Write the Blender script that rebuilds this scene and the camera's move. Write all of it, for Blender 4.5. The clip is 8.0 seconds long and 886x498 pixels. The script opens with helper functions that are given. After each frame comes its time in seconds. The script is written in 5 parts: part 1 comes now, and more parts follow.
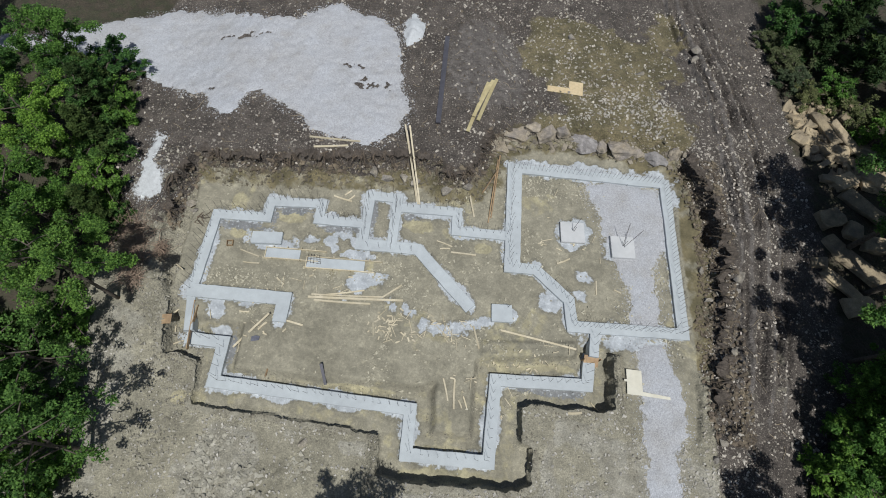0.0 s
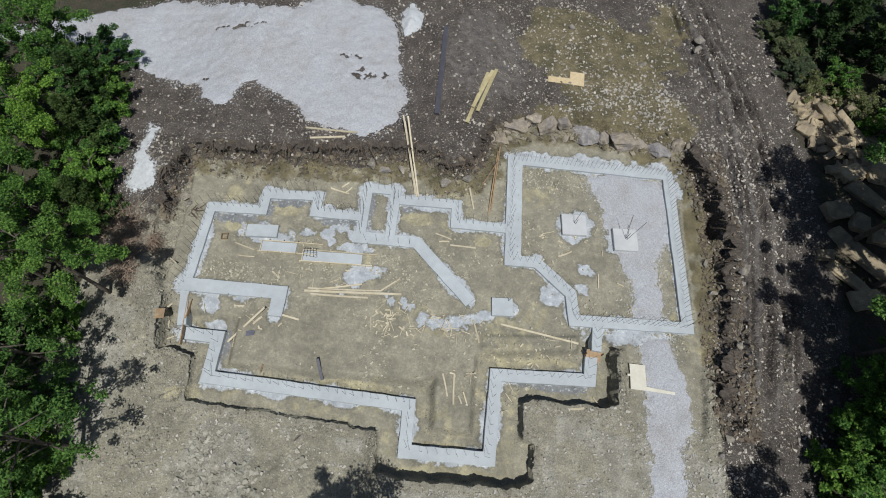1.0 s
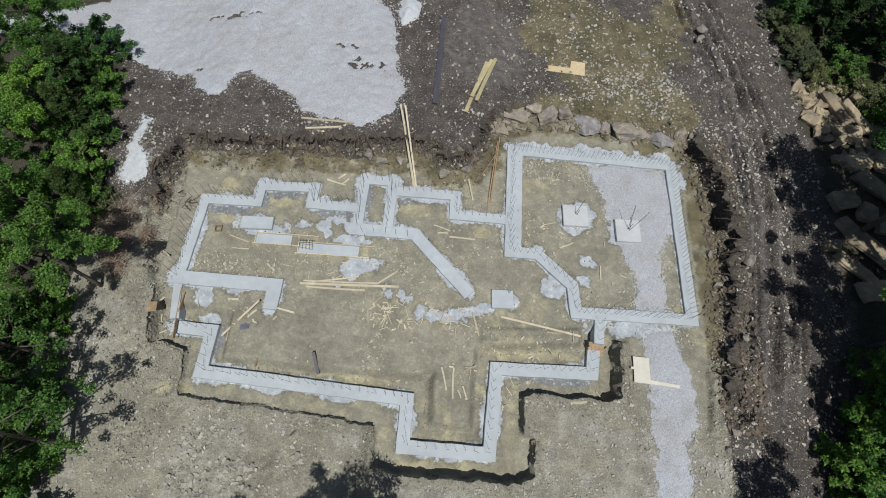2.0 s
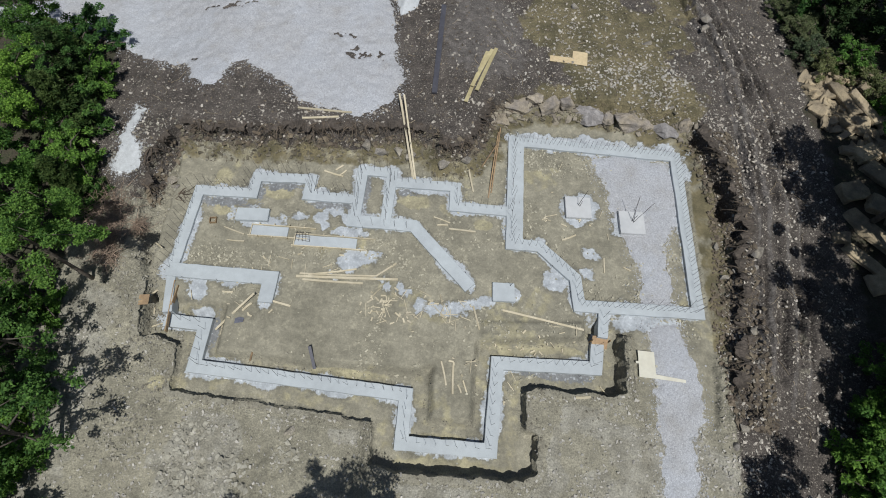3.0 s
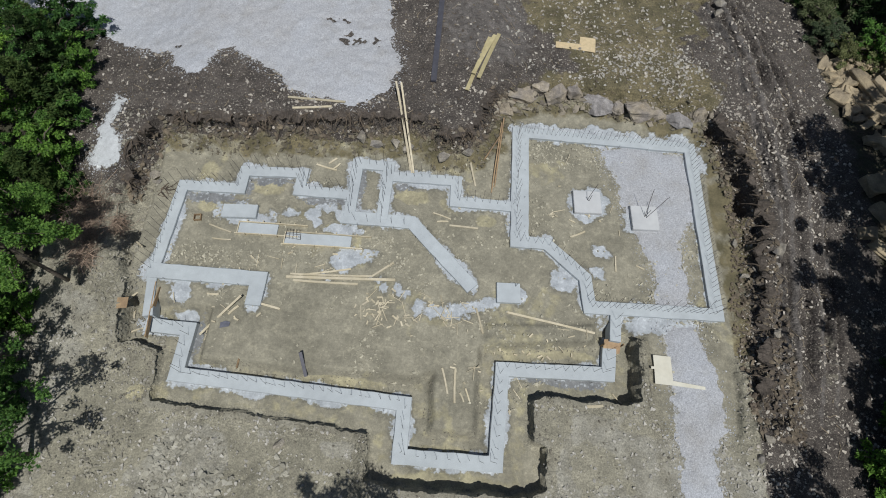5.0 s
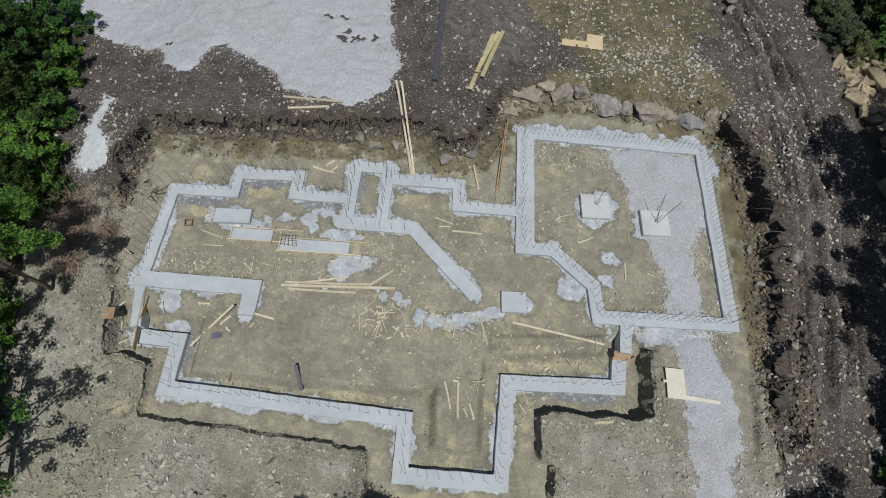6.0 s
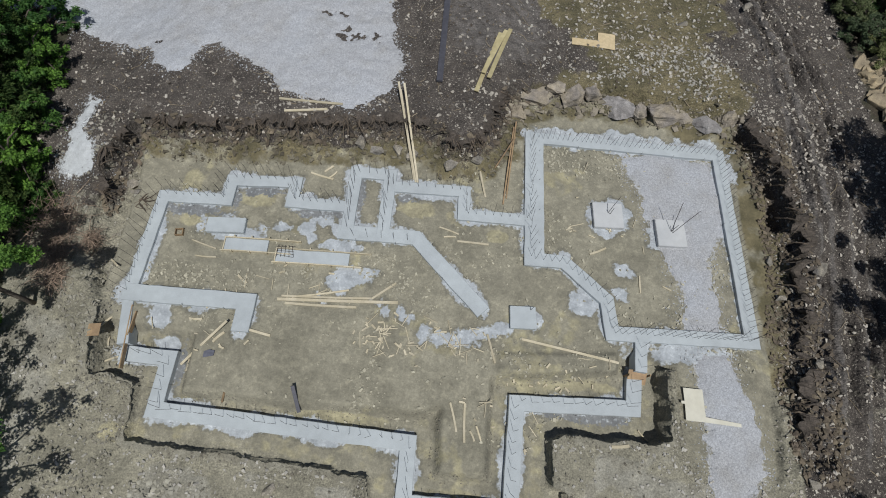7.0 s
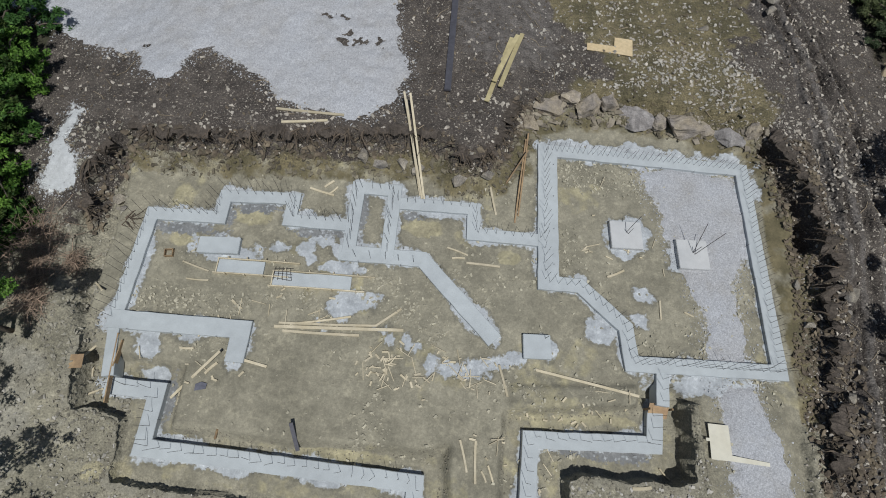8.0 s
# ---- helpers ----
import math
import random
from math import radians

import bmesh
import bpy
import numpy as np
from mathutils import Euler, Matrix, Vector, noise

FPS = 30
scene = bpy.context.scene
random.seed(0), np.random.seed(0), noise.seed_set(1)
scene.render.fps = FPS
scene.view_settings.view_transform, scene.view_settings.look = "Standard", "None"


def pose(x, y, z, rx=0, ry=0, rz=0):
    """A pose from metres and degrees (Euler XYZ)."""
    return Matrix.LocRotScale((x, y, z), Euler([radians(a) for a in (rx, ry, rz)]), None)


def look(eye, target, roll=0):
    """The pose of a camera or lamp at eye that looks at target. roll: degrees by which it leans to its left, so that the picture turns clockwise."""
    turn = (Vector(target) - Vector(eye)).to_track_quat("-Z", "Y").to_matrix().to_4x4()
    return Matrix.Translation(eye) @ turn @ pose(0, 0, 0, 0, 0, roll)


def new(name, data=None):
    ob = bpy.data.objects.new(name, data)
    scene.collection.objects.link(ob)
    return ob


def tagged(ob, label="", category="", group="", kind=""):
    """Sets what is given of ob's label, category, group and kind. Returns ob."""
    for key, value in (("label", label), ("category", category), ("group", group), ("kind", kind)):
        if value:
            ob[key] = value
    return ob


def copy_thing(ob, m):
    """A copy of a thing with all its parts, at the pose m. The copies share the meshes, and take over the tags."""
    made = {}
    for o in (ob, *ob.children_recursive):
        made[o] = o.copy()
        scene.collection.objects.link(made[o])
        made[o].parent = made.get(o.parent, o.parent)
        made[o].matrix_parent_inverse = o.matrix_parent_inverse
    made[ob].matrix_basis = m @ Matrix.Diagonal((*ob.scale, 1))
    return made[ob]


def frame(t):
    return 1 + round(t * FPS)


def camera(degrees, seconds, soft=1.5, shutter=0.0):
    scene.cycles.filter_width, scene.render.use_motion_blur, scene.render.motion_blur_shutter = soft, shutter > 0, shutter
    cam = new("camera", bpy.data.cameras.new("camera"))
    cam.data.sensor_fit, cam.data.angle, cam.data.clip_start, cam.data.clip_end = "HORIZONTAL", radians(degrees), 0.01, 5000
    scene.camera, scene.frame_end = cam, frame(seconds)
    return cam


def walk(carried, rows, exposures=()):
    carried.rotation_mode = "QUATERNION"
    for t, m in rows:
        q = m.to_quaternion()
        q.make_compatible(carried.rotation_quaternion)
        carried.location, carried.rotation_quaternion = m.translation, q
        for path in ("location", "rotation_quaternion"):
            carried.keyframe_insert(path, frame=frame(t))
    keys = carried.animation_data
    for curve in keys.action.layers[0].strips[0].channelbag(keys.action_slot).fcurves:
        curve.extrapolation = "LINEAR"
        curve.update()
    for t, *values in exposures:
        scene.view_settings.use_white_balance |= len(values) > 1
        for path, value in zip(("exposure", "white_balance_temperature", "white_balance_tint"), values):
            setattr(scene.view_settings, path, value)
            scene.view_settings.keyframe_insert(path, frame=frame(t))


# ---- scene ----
cam = camera(85.4, 8.0, soft=1.0)
PATH = [
    (0, (-0.731, -10.651, 22.129), (-0.72, -9.843, 20.3), 6.1),
    (0.5, (-0.714, -10.669, 21.873), (-0.702, -9.865, 20.042), 6.2),
    (1, (-0.676, -10.723, 21.569), (-0.663, -9.919, 19.738), 6.1),
    (1.5, (-0.591, -10.819, 21.26), (-0.58, -10.013, 19.429), 5.8),
    (3, (-0.467, -11.108, 20.282), (-0.459, -10.295, 18.455), 5.5),
    (3.5, (-0.424, -11.125, 19.949), (-0.421, -10.31, 18.123), 5.2),
    (4, (-0.42, -10.999, 19.612), (-0.415, -10.185, 17.785), 5.3),
    (4.5, (-0.435, -10.781, 19.295), (-0.428, -9.972, 17.466), 5.2),
    (6, (-0.632, -9.853, 18.302), (-0.619, -9.054, 16.468), 5.6),
    (6.5, (-0.748, -9.392, 17.951), (-0.734, -8.602, 16.114), 5.8),
    (7, (-0.929, -8.875, 17.594), (-0.909, -8.093, 15.753), 6.2),
    (7.5, (-1.163, -8.193, 17.246), (-1.137, -7.424, 15.4), 6.8),
    (8, (-1.435, -7.412, 16.893), (-1.4, -6.657, 15.042), 7.5),
]
walk(cam, [(t, look(eye, target, roll)) for t, eye, target, roll in PATH], exposures=[(0.0, -0.01), (4.5, -0.08), (8.0, -0.22)])

# ---- world, sun, exposure ----
SUN_EL, SHADOW_AZ = 67.0, -19.0          # degrees; shadows fall a little west of +y
sun_from = Vector((-math.sin(radians(SHADOW_AZ)) * math.cos(radians(SUN_EL)),
                   -math.cos(radians(SHADOW_AZ)) * math.cos(radians(SUN_EL)), math.sin(radians(SUN_EL))))
world = bpy.data.worlds.new("world")
scene.world = world
world.use_nodes = True
wn = world.node_tree
sky = wn.nodes.new("ShaderNodeTexSky")
sky.sky_type, sky.sun_disc = "NISHITA", False
sky.sun_elevation = radians(SUN_EL)
sky.sun_rotation = math.atan2(sun_from.x, sun_from.y)
wn.nodes["Background"].inputs[1].default_value = 0.046
wn.links.new(sky.outputs[0], wn.nodes["Background"].inputs[0])
sun = new("sun", bpy.data.lights.new("sun", "SUN"))
sun.data.energy, sun.data.angle, sun.data.color = 3.7, radians(0.55), (0.975, 0.97, 0.935)
sun.matrix_world = look(sun_from * 60, (0, 0, 0))


# ---- numbers: noise and distances ----
def lattice(ix, iy, seed):
    h = (ix.astype(np.int64) * 374761393 + iy.astype(np.int64) * 668265263 + seed * 144665) & 0x7FFFFFFF
    h = ((h ^ (h >> 13)) * 1274126177) & 0x7FFFFFFF
    h = ((h ^ (h >> 16)) * 374761393) & 0x7FFFFFFF
    return (h & 0xFFFF) / 65535.0


def vnoise(x, y, seed):
    ix, iy = np.floor(x), np.floor(y)
    u, v = x - ix, y - iy
    u, v = u * u * (3 - 2 * u), v * v * (3 - 2 * v)
    a, b = lattice(ix, iy, seed), lattice(ix + 1, iy, seed)
    c, d = lattice(ix, iy + 1, seed), lattice(ix + 1, iy + 1, seed)
    return (a * (1 - u) + b * u) * (1 - v) + (c * (1 - u) + d * u) * v


def fbm(x, y, size, octaves, seed):
    """Noise between -1 and 1 whose largest lumps are size metres across."""
    total, amp, norm = 0.0, 1.0, 0.0
    for k in range(octaves):
        f = 2 ** k / size
        total = total + amp * (2 * vnoise(x * f + 17.3 * k, y * f - 9.1 * k, seed + k) - 1)
        norm += amp
        amp *= 0.55
    return total / norm


def step(a, b, x):
    t = np.clip((x - a) / (b - a), 0, 1)
    return t * t * (3 - 2 * t)


def inside(x, y, poly):
    """Distance to a closed outline, positive inside."""
    best = np.full(np.shape(x), 1e9)
    odd = np.zeros(np.shape(x), bool)
    for (ax, ay), (bx, by) in zip(poly, poly[1:] + poly[:1]):
        ex, ey = bx - ax, by - ay
        t = np.clip(((x - ax) * ex + (y - ay) * ey) / (ex * ex + ey * ey), 0, 1)
        best = np.minimum(best, (x - ax - t * ex) ** 2 + (y - ay - t * ey) ** 2)
        if by != ay:
            odd ^= ((ay > y) != (by > y)) & (x < ex * (y - ay) / ey + ax)
    return np.where(odd, 1, -1) * np.sqrt(best)


def along(x, y, line):
    """Distance to an open line."""
    best = np.full(np.shape(x), 1e9)
    for (ax, ay), (bx, by) in zip(line, line[1:]):
        ex, ey = bx - ax, by - ay
        t = np.clip(((x - ax) * ex + (y - ay) * ey) / (ex * ex + ey * ey), 0, 1)
        best = np.minimum(best, (x - ax - t * ex) ** 2 + (y - ay - t * ey) ** 2)
    return np.sqrt(best)


# ---- plan ----
PIT = [(-10.9, -9.2), (-11.15, -7.3), (-12.6, -7.1), (-12.95, -4.8), (-13.9, -2.6), (-13.9, 0.8), (-13.2, 2.1),
       (-10.3, 2.1), (-8, 2.35), (-5.9, 2.55), (-3.2, 2.95), (-1.6, 3.0), (-1.3, 2.35), (-0.4, 2.2), (0.8, 2.5),
       (1.7, 3.8), (2.2, 5.7), (4, 6.2), (6.4, 6.2), (8.3, 6.0), (10.8, 5.75), (11.8, 5.6), (12.25, 4.5), (12.6, 3.0), (12.8, 1.6), (12.75, 0.3),
       (12.75, -1.2), (12.4, -2.8), (12.2, -4.3), (11.7, -6.0), (11.5, -7.4), (11.3, -8.8), (8.3, -8.6), (8.1, -5.4),
       (7.75, -5.4), (7.6, -7.8), (7.1, -7.95), (5.2, -7.95), (3.95, -7.9), (3.45, -8.15), (3.45, -9.75), (3.9, -9.85),
       (3.85, -11.2), (3.4, -11.45), (-1.5, -11.5), (-2.5, -11.3), (-2.6, -9.75), (-4.8, -9.6), (-7.5, -9.35)]
PLATFORM = [(-13.5, -5.3), (-11.3, -5.5), (-9.7, -5.7), (-9.6, -7.65), (-6, -7.8), (-0.95, -7.75), (-0.5, -7.5),
            (-0.44, -9.65), (1.43, -9.65), (1.5, -6.3), (3.5, -6.05), (6.1, -5.75), (6.3, -5.0), (7.6, -5.0), (7.8, -5.3),
            (8.1, -5.3), (8.2, -9), (14, -9), (14, 8), (-14, 8)]
GRAVEL_NORTH = [(-30, 9.2), (-24, 9.0), (-21, 8.9), (-18.9, 8.2), (-16.6, 7.3), (-15.2, 6.8), (-14.2, 6.6), (-13.8, 5.8), (-13.0, 5.35), (-12.3, 5.65),
                (-12.0, 6.6), (-11.5, 7.0), (-10.4, 6.4), (-9.2, 5.9), (-8.2, 5.0), (-7.1, 4.5), (-5.6, 4.25), (-4.5, 4.45), (-3.6, 5.2), (-3.2, 6.6),
                (-3.75, 8.2), (-4.15, 10.1), (-4.2, 11.5), (-4.6, 12.3), (-5.4, 13.0), (-6.9, 13.3), (-8.1, 14.1), (-9.6, 13.1), (-10.6, 12.3), (-12.9, 12.3),
                (-14.9, 13.0), (-16.4, 13.3), (-18, 13.1), (-20.4, 12.3), (-23.5, 11.0), (-27, 10.2)]
GRAVEL_MOUND = [(-4.1, 13.1), (-3.6, 13.8), (-2.85, 13.1), (-3.0, 11.9), (-3.7, 11.2), (-4.1, 12.2)]
GRAVEL_EAST = [(8.85, -4.7), (10.3, -4.6), (10.5, -5.9), (10.85, -7.6), (10.8, -8.9), (10.25, -9.6), (10.35, -11.3), (10.0, -16), (8.4, -16),
               (8.9, -11.3), (9.15, -10.0), (8.9, -8.5), (9.0, -6.5)]
GRAVEL_GARAGE = [(6.9, 3.95), (11.0, 3.95), (10.9, 0.5), (10.1, -0.9), (10.15, -4.0), (8.75, -4.0), (8.75, -2.3), (8.35, -0.8), (7.75, 0.4), (7.6, 1.9), (6.95, 2.9)]
LIME = [(-16.3, 4.0), (-15.7, 3.7), (-15.75, 2.8), (-15.9, 2.3), (-15.1, 1.6), (-15.05, 0.6), (-16.2, 0.25), (-16.7, 0.7), (-16.25, 1.4), (-16.4, 2.1), (-16.3, 3.0)]
MOSS = [(3.1, 15.5), (3.3, 11.2), (4.6, 9.6), (5.2, 8.2), (3.0, 7.4), (2.4, 6.4), (7, 6.3), (12, 6.0), (12.6, 7.5), (11.9, 9.2), (12.7, 11.5), (12.4, 16)]
TRACK = [(13.8, 19), (14.3, 14.5), (14.75, 12.6), (15.25, 9.7), (15.52, 6.5), (15.6, 3.4), (15.65, 1.1), (15.3, -3), (14.6, -6), (13.8, -9)]
BACK = [(-12.3, -4.3), (-12.23, -0.07), (-9.69, -0.02), (-9.69, 0.92), (-7.07, 1.06), (-7.07, 0.14), (-4.65, 0.14)]
LOOP = [(-4.65, -1.0), (-4.65, 1.8), (-3.2, 1.8), (-3.2, -1.0)]
LINK = [(-3.2, 1.27), (-0.02, 1.32), (0.0, 0.22), (2.8, 0.22)]
GARAGE = [(2.8, 4.37), (11.17, 4.26), (11.23, -4.12), (5.88, -4.24), (5.75, -2.95), (4.1, -1.5), (2.8, -1.5)]
DIAGONAL = [(-5.0, -1.0), (-1.85, -1.0), (0.98, -3.84)]
STUB = [(-12.5, -4.19), (-7.91, -4.19), (-7.91, -5.33)]
FRONT = [(-12.12, -6.38), (-10.36, -6.42), (-10.34, -8.2), (-1.4, -8.62), (-1.38, -10.5), (2.2, -10.5), (2.36, -7.0), (6.62, -6.87), (6.75, -5.75)]


def outside_height(x, y):
    north = step(-1.5, 2.2, y) * (1.12 - 0.62 * step(0.4, 3.2, x))
    z = 0.2 + north - 0.5 * step(9, 18, y) * step(-4, 6, x)
    z = z - 1.0 * step(12.5, 18.5, -x + 0.12 * (y - 2)) - 0.75 * step(13.5, 20, x)
    z = z + 0.12 * fbm(x, y, 5, 3, 11) + 0.045 * fbm(x, y, 0.8, 3, 12)
    z = z + 0.05 * fbm(x, y, 0.36, 2, 17) * np.maximum(step(0, 2, y), step(11, 13, x))
    z = z - 0.54 * step(-2.3, -3.2, x) * step(-6, -8.5, y) * step(-14.5, -12.5, x) - 0.12 * step(-6.5, -8, y) * step(2, 4, x)
    # the low ridge of loose soil beside the gravel path, and the wheel ruts of the track
    z = z + 0.75 * step(1.5, 0.1, along(x, y, [(13.6, 0.5), (13.4, -3), (13.0, -6), (12.5, -8.2)])) * (0.55 + 0.75 * fbm(x, y, 0.9, 3, 13)) - 0.3 * step(1.3, 0.2, along(x, y, [(13.5, 0.3), (13.3, -2), (12.7, -3.8), (12.1, -5.4), (11.9, -6.9)])) * step(0.3, 0.75, 1 - np.abs(fbm(x, y, 1.1, 3, 81)) * 2.2)
    d = along(x, y, TRACK) + 0.14 * fbm(x, y, 2, 2, 14)
    rut = 0.9 * np.exp(-((d - 0.82) / 0.13) ** 2) + np.exp(-((d - 0.06) / 0.14) ** 2) + 0.8 * np.exp(-((d - 1.34) / 0.13) ** 2) - 0.35 * np.exp(-((d - 0.45) / 0.14) ** 2) - 0.3 * np.exp(-((d - 1.08) / 0.1) ** 2)
    z = z - 0.36 * rut * step(-8, -5, y) * np.clip(0.75 + 1.1 * fbm(x, y, 1.3, 3, 77), 0.1, 1.1) + 0.12 * fbm(x, y, 0.45, 3, 15) * step(2.8, 0.5, d)
    # broken ground to the south-west
    z = z + 0.22 * step(2.6, 0.4, along(x, y, [(-9.5, -12.2), (-7, -12.2)])) * (0.5 + fbm(x, y, 0.7, 3, 16))
    return z


def ground_height(x, y):
    x, y = np.asarray(x, float), np.asarray(y, float)
    rough = 0.22 * fbm(x, y, 1.5, 4, 21) * step(-4, 3, y) + 0.1 * fbm(x, y, 0.7, 3, 22) + 0.1 * np.abs(fbm(x, y, 0.6, 2, 29)) - 0.03
    d = -inside(x, y, PIT) + rough
    width = 0.12 + 0.5 * step(-2, 2, y) + 0.45 * step(11, 13, x) + 0.25 * step(-11.5, -14, x)
    path = step(-0.2, 0.25, inside(x, y, [(8.05, -5.2), (9, -4.75), (11.3, -4.75), (11.3, -8.8), (10.9, -22), (8.2, -22)]))
    east = np.maximum(step(11.2, 12.2, x) * step(-9, -7, y), np.maximum(step(-0.5, 1.0, y), step(-12.8, -13.4, x) * step(-4.5, -3, y)))
    bank = step(0, 1, d / width) * (1 - east) + (0.35 * step(0, 0.8, d) + 0.65 * step(0.7, 0.88, d)) * east
    band = bank * (1 - bank) * 4
    floor = -0.66 + 0.52 * step(-0.12, 0.3, inside(x, y, PLATFORM) + 0.08 * fbm(x, y, 0.9, 3, 23))
    floor = floor + 0.025 * fbm(x, y, 0.6, 3, 24) + 0.03 * fbm(x, y, 3, 2, 25)
    floor = floor + (0.34 + 0.2 * fbm(x, y, 0.7, 3, 30)) * step(-0.9, 0.2, d) * step(0, 2.5, y)
    out = outside_height(x, y)
    floor = floor + 0.13 * step(-0.1, 0.12, inside(x, y, [(1.6, -5.35), (6.0, -5.0), (6.1, -5.65), (1.6, -6.15)]))
    floor = floor - 0.25 * step(0.2, -0.2, np.abs(x - 7.35) - 0.35) * step(-5.2, -5.7, y) * step(-8.2, -7.6, y)
    lumps = fbm(x, y, 0.75, 4, 27) + 0.6 * np.abs(fbm(x, y, 0.5, 3, 28))
    z = floor + (out - floor) * bank + 0.5 * band * lumps * (0.07 + 0.93 * np.maximum(np.maximum(step(-2, 2, y), step(11, 13, x)), step(-11.6, -12.6, x)))
    z = z - 0.85 * step(0.46, 0.16, along(x, y, [(12.3, 5.25), (12.75, 3.95), (13.05, 2.9), (13.2, 2.0), (13.15, 1.0)]) + 0.1 * fbm(x, y, 0.6, 3, 19))
    return z + (-0.02 - 0.12 * step(-6.5, -4.9, y) + 0.03 * fbm(x, y, 1, 3, 26) - z) * path


# ---- materials ----
def material(name, colour, rough=0.85, vary=0.25, grain=8.0, blotch=0.8, bump=0.4, metal=0.0, second=None, per_object=0.0, fine=60.0, dist=0.02):
    """Surface with blotches, grain and relief, at real-world size."""
    m = bpy.data.materials.new(name)
    m.use_nodes = True
    t = m.node_tree
    n, l = t.nodes, t.links
    b = n["Principled BSDF"]
    b.inputs["Roughness"].default_value, b.inputs["Metallic"].default_value = rough, metal
    geo = n.new("ShaderNodeNewGeometry")

    def tex(scale, detail):
        k = n.new("ShaderNodeTexNoise")
        k.inputs["Scale"].default_value, k.inputs["Detail"].default_value = scale, detail
        l.new(geo.outputs["Position"], k.inputs["Vector"])
        return k.outputs["Fac"]

    def mixed(kind, fac, a, c):
        k = n.new("ShaderNodeMix")
        k.data_type, k.blend_type = "RGBA", kind
        for socket, value in ((k.inputs[0], fac), (k.inputs[6], a), (k.inputs[7], c)):
            if isinstance(value, bpy.types.NodeSocket):
                l.new(value, socket)
            else:
                socket.default_value = value if isinstance(value, float) else (*value, 1)
        return k.outputs[2]

    def ramp(fac, lo, hi, a=0.0, c=1.0):
        k = n.new("ShaderNodeMapRange")
        k.inputs[1].default_value, k.inputs[2].default_value, k.inputs[3].default_value, k.inputs[4].default_value = lo, hi, a, c
        l.new(fac, k.inputs[0])
        return k.outputs[0]

    second = second or tuple(c * (1 - vary) for c in colour)
    col = mixed("MIX", ramp(tex(blotch, 4), 0.38, 0.64), colour, second)
    dark = tuple(c * (1 - vary) for c in (1, 1, 1))
    light = tuple(c * (1 + vary) for c in (1, 1, 1))
    col = mixed("MULTIPLY", 1.0, col, mixed("MIX", ramp(tex(grain, 5), 0.3, 0.7), dark, light))
    col = mixed("MULTIPLY", 1.0, col, mixed("MIX", ramp(tex(fine, 3), 0.3, 0.7), dark, light))
    if per_object:
        info = n.new("ShaderNodeObjectInfo")
        col = mixed("MULTIPLY", 1.0, col, mixed("MIX", info.outputs["Random"], (1 - per_object,) * 3, (1 + per_object,) * 3))
    l.new(col, b.inputs["Base Color"])
    if bump:
        k = n.new("ShaderNodeBump")
        k.inputs["Strength"].default_value, k.inputs["Distance"].default_value = bump, dist
        l.new(tex(fine * 0.6, 6), k.inputs["Height"])
        l.new(k.outputs[0], b.inputs["Normal"])
    return m, n, l, b, tex, mixed, ramp, col


def island_tint(made, amount):
    """Each separate piece of the mesh a little lighter or darker."""
    m, n, l, b, tex, mixed, ramp, col = made
    geo = n.new("ShaderNodeNewGeometry")
    l.new(mixed("MULTIPLY", 1.0, col, mixed("MIX", geo.outputs["Random Per Island"], (1 - amount,) * 3, (1 + amount,) * 3)), b.inputs["Base Color"])
    return m


concrete = material("concrete", (0.455, 0.495, 0.52), 0.8, 0.06, 3.0, 0.5, 0.25, second=(0.405, 0.44, 0.465), fine=40)[0]
pad_concrete = material("pad_concrete", (0.53, 0.54, 0.55), 0.8, 0.05, 3.0, 0.7, 0.2, second=(0.47, 0.485, 0.5), fine=40)[0]
gravel_made = material("gravel", (0.41, 0.425, 0.455), 0.9, 0.1, 12.0, 0.4, 0.8, second=(0.385, 0.39, 0.405), fine=30, dist=0.03)
gravel = gravel_made[0]
cells = gravel_made[1].new("ShaderNodeTexVoronoi")
cells.inputs["Scale"].default_value = 22.0
gravel_made[2].new(gravel_made[1].new("ShaderNodeNewGeometry").outputs["Position"], cells.inputs["Vector"])
chip_shade = gravel_made[5]("MIX", gravel_made[6](cells.outputs["Color"], 0.15, 0.85), (0.90, 0.90, 0.905), (1.12, 1.12, 1.115))
chip_gap = gravel_made[5]("MIX", gravel_made[6](cells.outputs["Distance"], 0.35, 0.85), (1.05, 1.05, 1.05), (0.80, 0.80, 0.80))
streak = gravel_made[5]("MIX", gravel_made[6](gravel_made[4](1.3, 7), 0.52, 0.7), (1.02, 1.02, 1.03), (0.92, 0.905, 0.885))
gravel_made[2].new(gravel_made[5]("MULTIPLY", 1.0, gravel_made[5]("MULTIPLY", 1.0, gravel_made[5]("MULTIPLY", 1.0, gravel_made[7], chip_shade), chip_gap), streak), gravel_made[3].inputs["Base Color"])
lime = material("lime", (0.49, 0.515, 0.54), 0.9, 0.1, 6.0, 0.8, 0.6, second=(0.5, 0.52, 0.54), fine=25)[0]
stone = island_tint(material("stone", (0.42, 0.39, 0.345), 0.9, 0.15, 9, 3.0, 0.4, second=(0.32, 0.29, 0.25)), 0.4)
clod = island_tint(material("clod", (0.22, 0.205, 0.165), 0.95, 0.2, 9, 2.0, 0.5, second=(0.16, 0.145, 0.115)), 0.25)
boulder_rock = material("boulder_rock", (0.29, 0.262, 0.215), 0.9, 0.3, 5, 2.2, 0.9, second=(0.185, 0.172, 0.16), per_object=0.2, fine=25, dist=0.04)[0]
